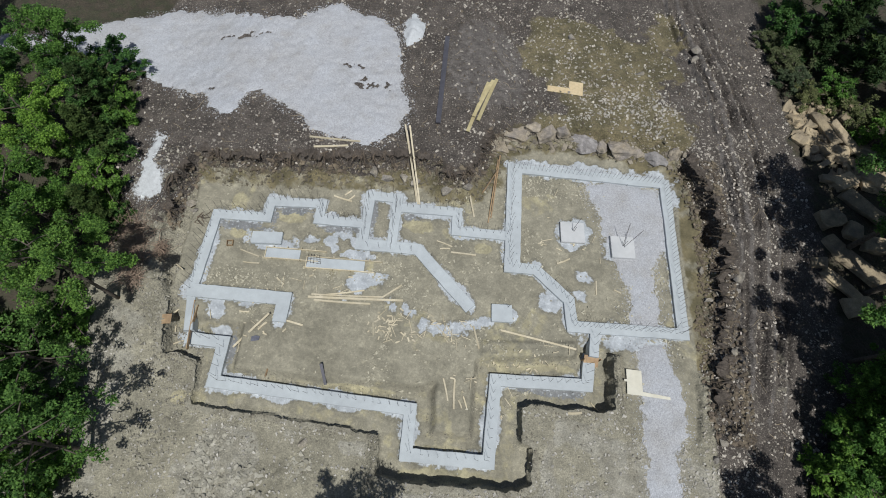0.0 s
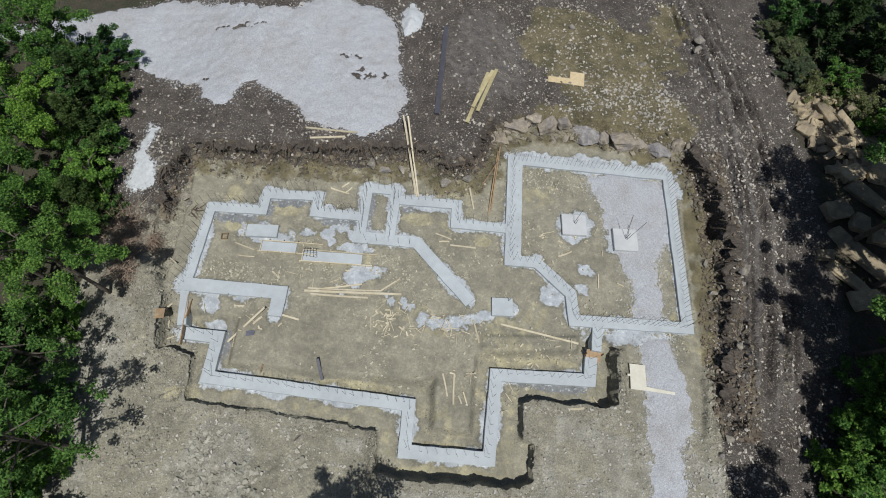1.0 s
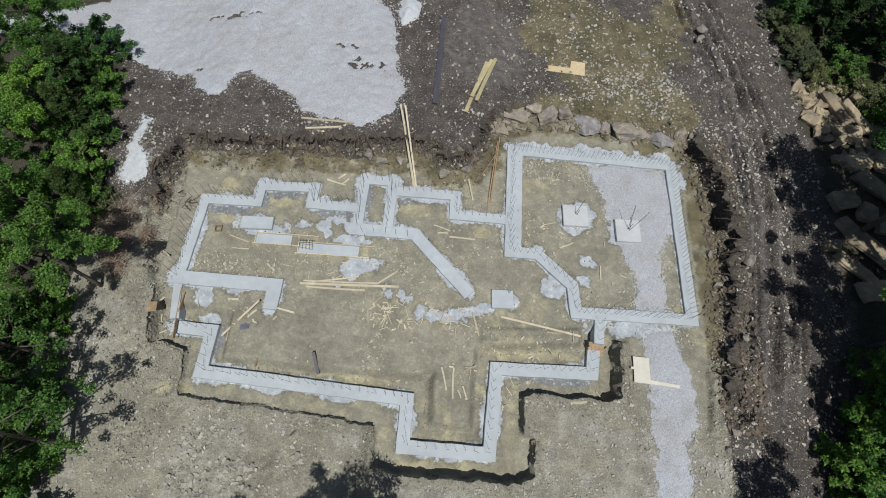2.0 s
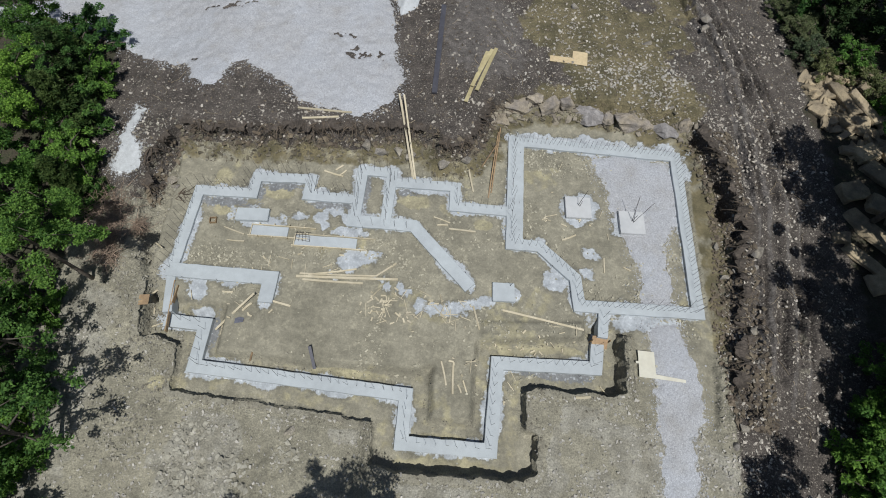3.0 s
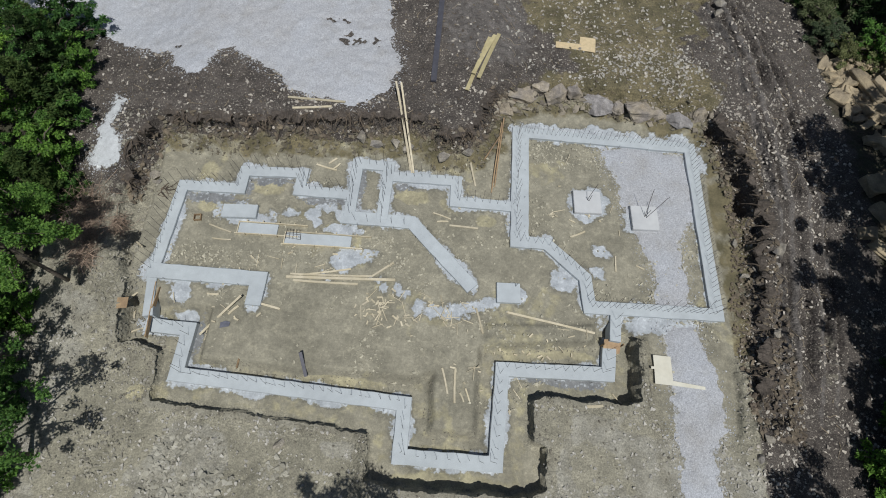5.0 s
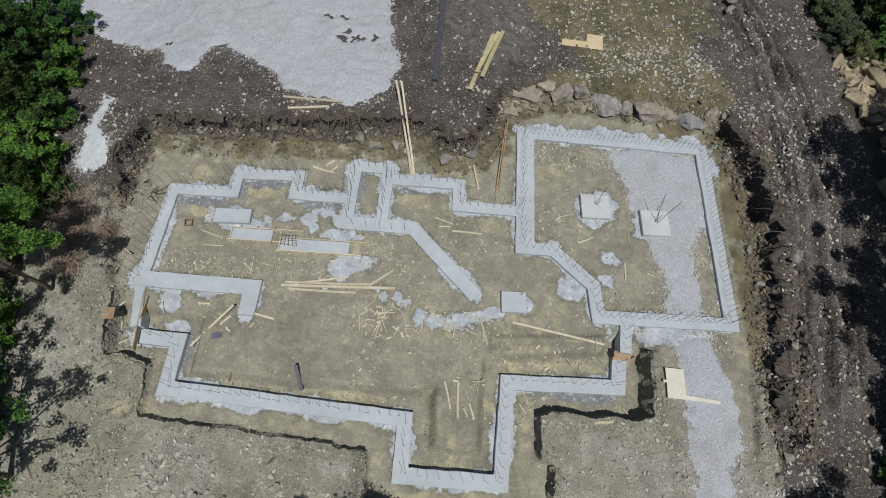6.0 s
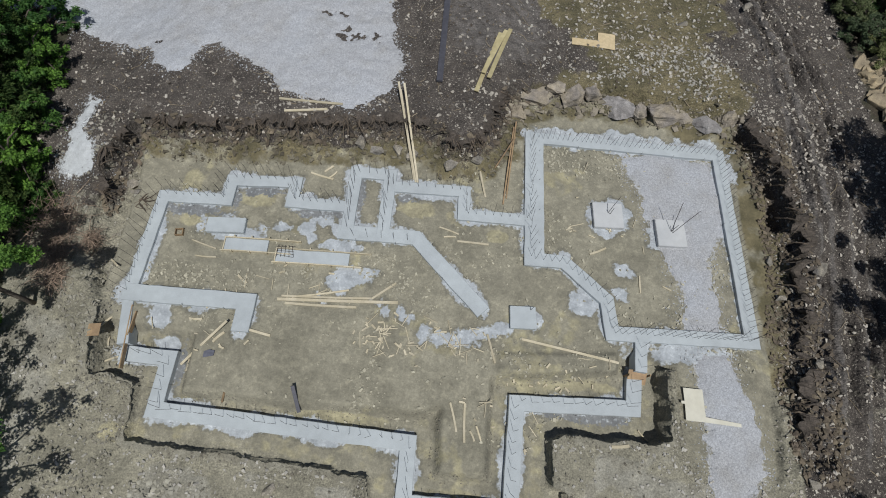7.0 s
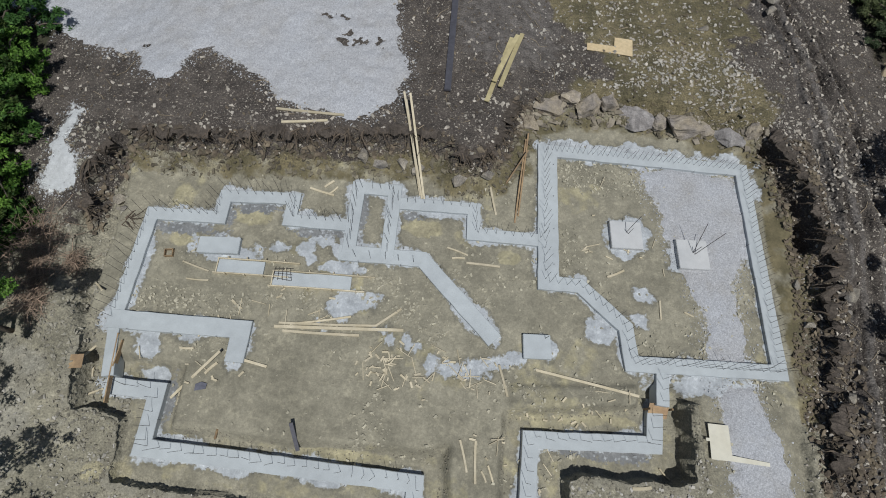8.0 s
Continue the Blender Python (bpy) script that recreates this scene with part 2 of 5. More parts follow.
sandstone = material("sandstone", (0.38, 0.31, 0.205), 0.9, 0.2, 4, 1.2, 0.6, second=(0.23, 0.19, 0.135), per_object=0.25, fine=25, dist=0.04)[0]
lumber = material("lumber", (0.56, 0.50, 0.375), 0.7, 0.1, 5, 1.5, 0.2, second=(0.48, 0.42, 0.295), per_object=0.18)[0]
old_lumber = material("old_lumber", (0.33, 0.23, 0.13), 0.75, 0.18, 5, 1.5, 0.3, second=(0.24, 0.165, 0.10), per_object=0.2)[0]
sheathing = material("sheathing", (0.62, 0.50, 0.315), 0.7, 0.1, 9, 2, 0.2, second=(0.57, 0.45, 0.27))[0]
form_ply = material("form_ply", (0.40, 0.28, 0.165), 0.75, 0.15, 7, 2, 0.2, second=(0.33, 0.22, 0.13))[0]
yellow_lumber = material("yellow_lumber", (0.47, 0.41, 0.235), 0.7, 0.1, 5, 1.5, 0.2, second=(0.40, 0.34, 0.19), per_object=0.12)[0]
pale_ply = material("pale_ply", (0.64, 0.62, 0.53), 0.7, 0.05, 6, 2, 0.1, second=(0.6, 0.575, 0.48))[0]
dark_steel = material("dark_steel", (0.10, 0.10, 0.12), 0.55, 0.15, 8, 1.5, 0.15, metal=0.3)[0]
rebar_steel = material("rebar_steel", (0.085, 0.075, 0.075), 0.7, 0.2, 20, 3, 0.2, metal=0.4)[0]
bark = material("bark", (0.13, 0.11, 0.09), 0.95, 0.3, 10, 2, 0.8)[0]
root_skin = island_tint(material("root_skin", (0.115, 0.09, 0.068), 0.95, 0.3, 10, 2, 0.4), 0.55)


def leaf_material(name, colour, second):
    m = bpy.data.materials.new(name)
    m.use_nodes = True
    n, l = m.node_tree.nodes, m.node_tree.links
    b = n["Principled BSDF"]
    geo = n.new("ShaderNodeNewGeometry")
    noise_t = n.new("ShaderNodeTexNoise")
    noise_t.inputs["Scale"].default_value = 0.5
    l.new(geo.outputs["Position"], noise_t.inputs["Vector"])
    add = n.new("ShaderNodeMath")
    add.operation, add.use_clamp = "MULTIPLY_ADD", True
    add.inputs[1].default_value = 1.1
    l.new(noise_t.outputs["Fac"], add.inputs[0])
    sub = n.new("ShaderNodeMath")
    sub.operation = "SUBTRACT"
    sub.inputs[1].default_value = 0.52
    l.new(geo.outputs["Random Per Island"], sub.inputs[0])
    l.new(sub.outputs[0], add.inputs[2])
    mix = n.new("ShaderNodeMix")
    mix.data_type = "RGBA"
    mix.inputs[6].default_value, mix.inputs[7].default_value = (*colour, 1), (*second, 1)
    l.new(add.outputs[0], mix.inputs[0])
    info = n.new("ShaderNodeObjectInfo")
    tint = n.new("ShaderNodeMix")
    tint.data_type = "RGBA"
    tint.inputs[6].default_value, tint.inputs[7].default_value = (0.6, 0.72, 0.8, 1), (1.25, 1.2, 1.0, 1)
    l.new(info.outputs["Random"], tint.inputs[0])
    hue = n.new("ShaderNodeMix")
    hue.data_type, hue.blend_type = "RGBA", "MULTIPLY"
    hue.inputs[0].default_value = 1.0
    l.new(mix.outputs[2], hue.inputs[6])
    l.new(tint.outputs[2], hue.inputs[7])
    b.inputs["Roughness"].default_value = 0.7
    b.inputs["Specular IOR Level"].default_value = 0.25
    l.new(hue.outputs[2], b.inputs["Base Color"])
    back = n.new("ShaderNodeBsdfTranslucent")
    l.new(hue.outputs[2], back.inputs[0])
    both = n.new("ShaderNodeMixShader")
    both.inputs[0].default_value = 0.35
    l.new(b.outputs[0], both.inputs[1])
    l.new(back.outputs[0], both.inputs[2])
    l.new(both.outputs[0], n["Material Output"].inputs[0])
    return m


leaf_bright = leaf_material("leaf_bright", (0.032, 0.09, 0.018), (0.21, 0.38, 0.075))
leaf_mid = leaf_material("leaf_mid", (0.03, 0.085, 0.022), (0.155, 0.29, 0.07))
leaf_cedar = leaf_material("leaf_cedar", (0.022, 0.055, 0.018), (0.10, 0.15, 0.05))
leaf_weed = leaf_material("leaf_weed", (0.10, 0.135, 0.06), (0.2, 0.22, 0.12))


def ground_material():
    """Bare subsoil, with topsoil, yellow clay, moss and leaf litter where the sheet's own fields say so."""
    made = material("ground", (0.285, 0.268, 0.21), 0.95, 0.09, 4.0, 0.45, 0.5, second=(0.225, 0.212, 0.165), fine=26, dist=0.025)
    m, n, l, b, tex, mixed, ramp, col = made

    def field(name, scale, spread, shift=0.0):
        k = n.new("ShaderNodeAttribute")
        k.attribute_name = name
        s = n.new("ShaderNodeMath")
        s.operation = "MULTIPLY_ADD"
        l.new(tex(scale, 6), s.inputs[0])
        s.inputs[1].default_value = spread
        l.new(k.outputs["Fac"], s.inputs[2])
        return ramp(s.outputs[0], 0.42 + spread / 2 + shift, 0.58 + spread / 2 + shift)

    grit = ramp(tex(30, 2), 0.6, 0.68)
    pebble = ramp(tex(13, 1), 0.665, 0.69)
    rough = n.new("ShaderNodeBump")
    rough.inputs["Strength"].default_value, rough.inputs["Distance"].default_value = 0.75, 0.14
    l.new(tex(5.5, 8), rough.inputs["Height"])
    l.new(rough.outputs[0], b.inputs["Normal"].links[0].from_node.inputs["Normal"])
    yellow = mixed("MIX", ramp(tex(1.2, 4), 0.4, 0.6), (0.375, 0.345, 0.23), (0.285, 0.262, 0.182))
    soil = mixed("MIX", ramp(tex(1.1, 5), 0.35, 0.65), (0.052, 0.044, 0.040), (0.097, 0.084, 0.075))
    soil = mixed("MIX", grit, soil, (0.20, 0.18, 0.155))
    soil = mixed("MIX", pebble, soil, (0.33, 0.30, 0.26))
    moss = mixed("MIX", ramp(tex(0.9, 5), 0.4, 0.62), (0.175, 0.15, 0.088), (0.105, 0.093, 0.053))
    pale = mixed("MIX", ramp(tex(1.5, 5), 0.4, 0.6), (0.305, 0.293, 0.25), (0.245, 0.232, 0.19))
    litter = mixed("MIX", ramp(tex(2, 5), 0.4, 0.62), (0.06, 0.05, 0.036), (0.045, 0.047, 0.027))
    col = mixed("MIX", field("pale", 1.6, 0.9), col, pale)
    col = mixed("MIX", field("yellow", 2.2, 0.9), col, yellow)
    col = mixed("MIX", field("soil", 1.8, 0.8), col, soil)
    col = mixed("MIX", field("packed", 2.5, 0.7), col, mixed("MIX", ramp(tex(3, 5), 0.35, 0.65), (0.10, 0.09, 0.084), (0.155, 0.142, 0.134)))
    col = mixed("MIX", field("moss", 1.4, 0.9), col, moss)
    col = mixed("MIX", field("litter", 1.4, 0.8), col, litter)
    cement = mixed("MIX", ramp(tex(2.0, 7), 0.5, 0.66), (0.42, 0.45, 0.485), (0.335, 0.36, 0.39))
    col = mixed("MULTIPLY", field("slurry", 5, 0.8, -0.24), col, (0.76, 0.77, 0.79))
    col = mixed("MIX", field("dust", 9, 1.0), col, mixed("MIX", ramp(tex(12, 4), 0.35, 0.65), (0.33, 0.335, 0.35), (0.42, 0.43, 0.45)))
    col = mixed("MIX", field("lime", 7, 0.9), col, (0.52, 0.545, 0.57))
    col = mixed("MIX", field("slurry", 7, 0.9), col, cement)
    col = mixed("MIX", field("sludge", 8, 0.9), col, mixed("MIX", ramp(tex(7, 7), 0.56, 0.66), (0.19, 0.197, 0.205), (0.37, 0.395, 0.42)))
    churned = n.new("ShaderNodeAttribute")
    churned.attribute_name = "churned"
    l.new(churned.outputs["Fac"], rough.inputs["Strength"])
    smear = mixed("MIX", ramp(tex(1.9, 9), 0.38, 0.62), (0.88, 0.88, 0.875), (1.11, 1.105, 1.095))
    col = mixed("MULTIPLY", 1.0, col, smear)
    mottle = mixed("MIX", ramp(tex(4.5, 4), 0.56, 0.66), (0.98, 0.98, 0.98), (1.13, 1.125, 1.11))
    col = mixed("MULTIPLY", 1.0, col, mottle)
    coarse = mixed("MIX", ramp(tex(18, 5), 0.3, 0.7), (0.52, 0.52, 0.52), (1.44, 1.44, 1.44))
    soft = mixed("MIX", ramp(tex(9, 5), 0.3, 0.7), (0.88, 0.88, 0.88), (1.12, 1.12, 1.12))
    fine = mixed("MIX", churned.outputs["Fac"], soft, coarse)
    l.new(mixed("MULTIPLY", 1.0, col, fine), b.inputs["Base Color"])
    return m


# ---- the ground sheet ----
def spaced(lo, hi, gap, far):
    inner = np.arange(lo, hi + gap / 2, gap)
    tail = np.cumsum(gap * 1.13 ** np.arange(1, 80))
    tail = tail[tail < far]
    return np.concatenate([lo - tail[::-1], inner, hi + tail])


GX, GY = spaced(-18.0, 17.4, 0.075, 420), spaced(-13.0, 14.4, 0.075, 420)
X, Y = np.meshgrid(GX, GY)
Z = ground_height(X, Y)


def height_at(x, y):
    """The height of the ground sheet at one point."""
    i = int(min(max(np.searchsorted(GX, x) - 1, 0), len(GX) - 2))
    j = int(min(max(np.searchsorted(GY, y) - 1, 0), len(GY) - 2))
    u, v = (x - GX[i]) / (GX[i + 1] - GX[i]), (y - GY[j]) / (GY[j + 1] - GY[j])
    return float((Z[j, i] * (1 - u) + Z[j, i + 1] * u) * (1 - v) + (Z[j + 1, i] * (1 - u) + Z[j + 1, i + 1] * u) * v)


def sheet_mesh(name, x, y, z, keep=None):
    rows, cols = x.shape
    index = np.arange(rows * cols).reshape(rows, cols)
    quads = np.stack([index[:-1, :-1], index[:-1, 1:], index[1:, 1:], index[1:, :-1]], -1).reshape(-1, 4)
    if keep is not None:
        k = keep.reshape(-1)
        quads = quads[k[quads].any(axis=1)]
        used = np.unique(quads)
        remap = np.full(rows * cols, -1)
        remap[used] = np.arange(len(used))
        quads = remap[quads]
    else:
        used = np.arange(rows * cols)
    co = np.stack([x.reshape(-1)[used], y.reshape(-1)[used], z.reshape(-1)[used]], -1)
    me = bpy.data.meshes.new(name)
    me.from_pydata(co.tolist(), [], quads.tolist())
    me.polygons.foreach_set("use_smooth", [True] * len(me.polygons))
    return me, used


ground_mesh, _ = sheet_mesh("ground", X, Y, Z)
pit_d = inside(X, Y, PIT) + 0.15 * fbm(X, Y, 1.5, 3, 21)
topsoil = np.maximum(step(-0.1, -0.4, pit_d) * step(-1.6, 0.6, Y + 0.8 * fbm(X, Y, 2.5, 3, 38)),
                     step(11.6, 12.6, X + 0.4 * fbm(X, Y, 2, 3, 31)) * step(-0.1, -0.5, pit_d) * step(-13.0, -10.0, Y + 1.2 * fbm(X, Y, 2, 3, 39)))
fields = {
    "soil": topsoil * (0.62 + 0.5 * step(-0.2, 0.6, fbm(X, Y, 4, 3, 32) + 0.4)),
    "churned": np.clip(0.12 + 0.8 * topsoil + 0.42 * step(-0.1, -0.6, pit_d) + 0.5 * step(0.6, 0.1, np.abs(pit_d + 0.2)), 0, 1),
    "moss": step(-1.3, 1.3, inside(X, Y, MOSS) + 2.4 * fbm(X, Y, 2.6, 5, 40)) * 0.86,
    "yellow": np.maximum(step(0.9, 0.25, np.abs(pit_d + 0.1)) * step(0.5, 2, Y) * 0.5 * step(-0.5, 0.4, fbm(X, Y, 2, 3, 37)),
                         np.maximum(step(0.25, -0.1, inside(X, Y, PLATFORM)) * step(-0.1, 0.2, pit_d) * 0.42,
                                    0.5 * (pit_d > 0) * step(0.05, 0.5, fbm(X, Y, 2.2, 3, 33)))),
    "pale": np.maximum(step(-0.1, -0.8, pit_d) * step(-5, -8, Y) * step(0.0, 0.5, fbm(X, Y, 3, 3, 34) + 0.1),
                       step(-12.8, -14.5, X) * step(-4, -6, Y) * 0.7),
    "litter": np.maximum(step(-16.5, -18.5, X + 0.18 * (Y + 8) * (Y > -8) * 0.35 + 0.6 * fbm(X, Y, 2, 2, 35)),
                         np.maximum(step(18.0, 20.5, X + 0.6 * fbm(X, Y, 2, 2, 36)), np.maximum(step(-15, -18, Y), step(20, 24, Y)))),
}
fields["moss"] = np.maximum(fields["moss"], 0.56 * step(1.3, 0.2, np.abs(pit_d - 0.1)) * step(0.8, 2.2, Y))
fields["moss"] = np.maximum(fields["moss"], 0.6 * step(11.45, 11.9, X) * step(-7.5, -5.5, Y) * (pit_d > -0.5) * step(6, 5, Y))
track_d = along(X, Y, TRACK) + 0.15 * fbm(X, Y, 2, 2, 14)
fields["packed"] = 0.62 * (np.exp(-((track_d - 0.55) / 0.22) ** 2) + np.exp(-((track_d - 1.25) / 0.2) ** 2)) * step(-10, -7, Y)
fields["packed"] = np.maximum(fields["packed"], 0.6 * step(1.25, 0.5, np.hypot((X - 0.9) / 3.4, (Y - 10.6) / 4.6)))
for cx, cy, rx, ry in ((-10.9, -0.9, 0.7, 0.5), (-8.5, 0.2, 1.0, 0.5), (-1.9, 0.3, 1.0, 0.5), (-9.6, -7.9, 0.9, 0.3), (-4, -8.0, 2.5, 0.3), (-5.3, -1.6, 0.6, 0.3), (0.4, -10.2, 1.6, 0.3), (5.2, -6.2, 1.3, 0.25), (-11.2, -9.0, 1.0, 0.5), (0.5, -11.2, 3, 0.35), (1.4, -0.6, 0.6, 0.4)):
    fields["yellow"] = np.maximum(fields["yellow"], 0.66 * step(1.25, 0.5, np.hypot((X - cx) / rx, (Y - cy) / ry)))
fields["litter"] *= 1 - step(-0.4, 0.4, inside(X, Y, GRAVEL_NORTH))
near = np.full(X.shape, 9.0)
for line in (BACK, LOOP, LINK, GARAGE + GARAGE[:1], DIAGONAL, STUB, FRONT):
    near = np.minimum(near, along(X, Y, line))
spill = 0.33 - near + 0.34 * fbm(X, Y, 0.8, 4, 51)
for cx, cy, rx, ry in ((-9.3, -1.2, 1.05, 0.55), (-4.6, -3.0, 0.55, 0.6), (-2.73, -4.08, 0.22, 0.22), (-2.19, -4.07, 0.2, 0.24), (-1.71, -4.2, 0.2, 0.26), (-1.21, -4.85, 0.28, 0.42), (-5.35, -3.77, 0.2, 0.15), (-7.2, -1.05, 0.22, 0.14), (-4.7, -1.6, 0.7, 0.16), (-6.0, -1.3, 0.2, 0.2), (2.85, -3.85, 0.3, 0.3),
                       (6.0, 0.7, 0.9, 0.85), (8.5, 0.1, 0.85, 0.85), (4.9, -3.1, 0.55, 0.4), (6.4, -2.6, 0.3, 0.25), (6.5, -1.7, 0.28, 0.25), (-6.2, -0.9, 0.35, 0.3),
                       (-5.6, -0.6, 0.3, 0.3), (-3.0, -3.8, 0.2, 0.2), (-11.0, -5.0, 0.3, 0.5), (-10.6, -5.9, 0.6, 0.3), (6.5, 4.8, 4.0, 0.28), (11.62, 3.7, 0.14, 0.7), (-3.6, -2.75, 0.4, 0.2), (-8.6, -1.5, 0.7, 0.3), (-6.5, 0.4, 0.9, 0.2), (8.6, -4.75, 1.5, 0.3)):
    r = np.sqrt(((X - cx) / rx) ** 2 + ((Y - cy) / ry) ** 2)
    spill = np.maximum(spill, (1 - r) * min(rx, ry) + 0.4 * fbm(X, Y, 0.5, 4, 53))
spill = np.maximum(spill, 0.24 - along(X, Y, [(-0.65, -4.96), (0.76, -4.79), (1.95, -4.35)]) + 0.25 * fbm(X, Y, 0.4, 3, 54))
fields["slurry"] = np.clip(0.52 + 2.2 * np.where(inside(X, Y, PIT) > 0.1, spill, -1), 0, 1)
bare = np.full(X.shape, 9.0)
for cx, cy, rx, ry in ((-5.3, 8.0, 0.85, 0.22), (-5.9, 8.3, 0.3, 0.12), (-6.1, 9.2, 0.32, 0.12), (-6.8, 9.3, 0.28, 0.1), (-13.2, 10.9, 0.8, 0.14), (-12.2, 11.2, 0.5, 0.1), (-14.0, 6.9, 0.2, 0.14)):
    bare = np.minimum(bare, (np.hypot((X - cx) / rx, (Y - cy) / ry) - 1) * 0.22 + 0.07 + 0.55 * fbm(X, Y, 0.24, 3, 46))
stony = np.full(X.shape, -9.0)
for outline in (GRAVEL_NORTH, GRAVEL_EAST, GRAVEL_GARAGE, GRAVEL_MOUND):
    stony = np.maximum(stony, inside(X, Y, outline))
sludge = np.full(X.shape, -9.0)
for cx, cy, rx, ry in ((-10.9, -0.55, 1.3, 0.26), (-8.4, 0.56, 1.05, 0.16), (-9.4, 0.2, 0.18, 0.45), (-5.9, -0.24, 0.9, 0.22), (-2.5, 0.84, 0.5, 0.14), (-4.3, 0.6, 0.18, 0.8), (-10.0, -7.0, 0.22, 0.8), (4.9, -7.3, 1.5, 0.22)):
    r = np.sqrt(((X - cx) / rx) ** 2 + ((Y - cy) / ry) ** 2)
    sludge = np.maximum(sludge, (1 - r) * min(rx, ry) + 0.22 * fbm(X, Y, 0.4, 4, 56))
fields["sludge"] = np.clip(0.5 + 2.0 * sludge, 0, 1)
fields["dust"] = np.clip(0.46 + 0.75 * stony, 0, 1)
fields["dust"] *= 1 - step(0.06, -0.06, bare)
fields["lime"] = np.clip(0.48 + 0.9 * inside(X, Y, LIME), 0, 1)
for key, value in fields.items():
    ground_mesh.attributes.new(key, "FLOAT", "POINT").data.foreach_set("value", np.ascontiguousarray(value.reshape(-1), dtype=np.float32))
ground_mesh.materials.append(ground_material())
tagged(new("ground", ground_mesh), "excavated clay and dark topsoil with steep banks and wheel ruts", "ground", kind="structure")


def layer(name, level, mat, label, category):
    """A sheet of loose stuff that lies on the ground; level: its height over the ground, below zero where it ends."""
    me, _ = sheet_mesh(name, X, Y, Z + level, level > -0.012)
    me.materials.append(mat)
    return tagged(new(name, me), label, category, kind="structure")


def heap(outline, thick, ragged, seed, size=1.2):
    d = inside(X, Y, outline) + ragged * fbm(X, Y, size, 4, seed) + 0.3 * fbm(X, Y, 0.35, 3, seed + 5)
    return np.clip(d, -0.3, 0.35) / 0.35 * thick + 0.012 * fbm(X, Y, 0.5, 2, seed + 9) * (d > 0)


layer("gravel_pad", np.minimum(heap(GRAVEL_NORTH, 0.07, 0.55, 41, 1.6), bare * 0.3), gravel, "pale grey crushed stone spread over dark soil", "gravel")
layer("gravel_mound", np.where(inside(X, Y, GRAVEL_MOUND) > -0.5, np.clip(inside(X, Y, GRAVEL_MOUND) + 0.25 * fbm(X, Y, 0.6, 3, 47), -0.3, 0.6) * 0.6, -0.2), lime, "small white heap of crushed stone on dark soil", "gravel")
layer("gravel_path", heap(GRAVEL_EAST, 0.05, 0.35, 42), gravel, "pale grey crushed stone path beside the pit", "gravel")
layer("garage_gravel", heap(GRAVEL_GARAGE, 0.05, 0.5, 43), gravel, "grey crushed stone on the floor inside the footing", "gravel")
layer("lime_spill", heap(LIME, 0.05, 0.35, 44, 0.7) - 0.012, lime, "spilled white stone dust on dark soil", "gravel")


# ---- building helpers ----
def mesh_of(name, bm, mat, smooth=False):
    me = bpy.data.meshes.new(name)
    bm.normal_update()
    bm.to_mesh(me)
    bm.free()
    if mat:
        me.materials.append(mat)
    if smooth:
        me.polygons.foreach_set("use_smooth", [True] * len(me.polygons))
    return me


def part(name, bm, mat, parent, label="", smooth=False):
    ob = new(name, mesh_of(name, bm, mat, smooth))
    ob.parent = parent
    return tagged(ob, label) if label else ob


def empty(name, x, y, z, label, category, group="", rz=0.0):
    ob = new(name)
    ob.matrix_world = pose(x, y, z, 0, 0, rz)
    ob.empty_display_size = 0.2
    return tagged(ob, label, category, group)


def board_bm(length, width, thick, wobble=0.0, rng=random):
    """A sawn board along x, centred, resting on z = 0, a little bowed, its edges eased."""
    bm = bmesh.new()
    k = 7
    rings = []
    e = min(0.004, thick * 0.2)
    for i in range(k):
        s = i / (k - 1)
        x = (s - 0.5) * length
        bow = wobble * (1 - (2 * s - 1) ** 2)
        w, h = width / 2, thick
        prof = [(-w + e, 0), (w - e, 0), (w, e), (w, h - e), (w - e, h), (-w + e, h), (-w, h - e), (-w, e)]
        rings.append([bm.verts.new((x, y + bow, z)) for y, z in prof])
    for a, b in zip(rings, rings[1:]):
        for j in range(8):
            bm.faces.new((a[j], b[j], b[(j + 1) % 8], a[(j + 1) % 8]))
    bm.faces.new(rings[0])
    bm.faces.new(rings[-1][::-1])
    bmesh.ops.recalc_face_normals(bm, faces=bm.faces)
    return bm


def tube(bm, points, radii, sides=6):
    """A tapering tube along points."""
    rings = []
    for i, p in enumerate(points):
        p = Vector(p)
        d = Vector(points[min(i + 1, len(points) - 1)]) - Vector(points[max(i - 1, 0)])
        d.normalize()
        a = d.orthogonal().normalized()
        b = d.cross(a)
        if rings and abs(a.dot(side)) < 0.99:
            a = (side - d * side.dot(d)).normalized()
            b = d.cross(a)
        side = a
        rings.append([bm.verts.new(p + radii[i] * (a * math.cos(2 * math.pi * j / sides) + b * math.sin(2 * math.pi * j / sides))) for j in range(sides)])
    for a, b in zip(rings, rings[1:]):
        for j in range(sides):
            bm.faces.new((a[j], a[(j + 1) % sides], b[(j + 1) % sides], b[j]))
    bm.faces.new(rings[0][::-1])
    bm.faces.new(rings[-1])


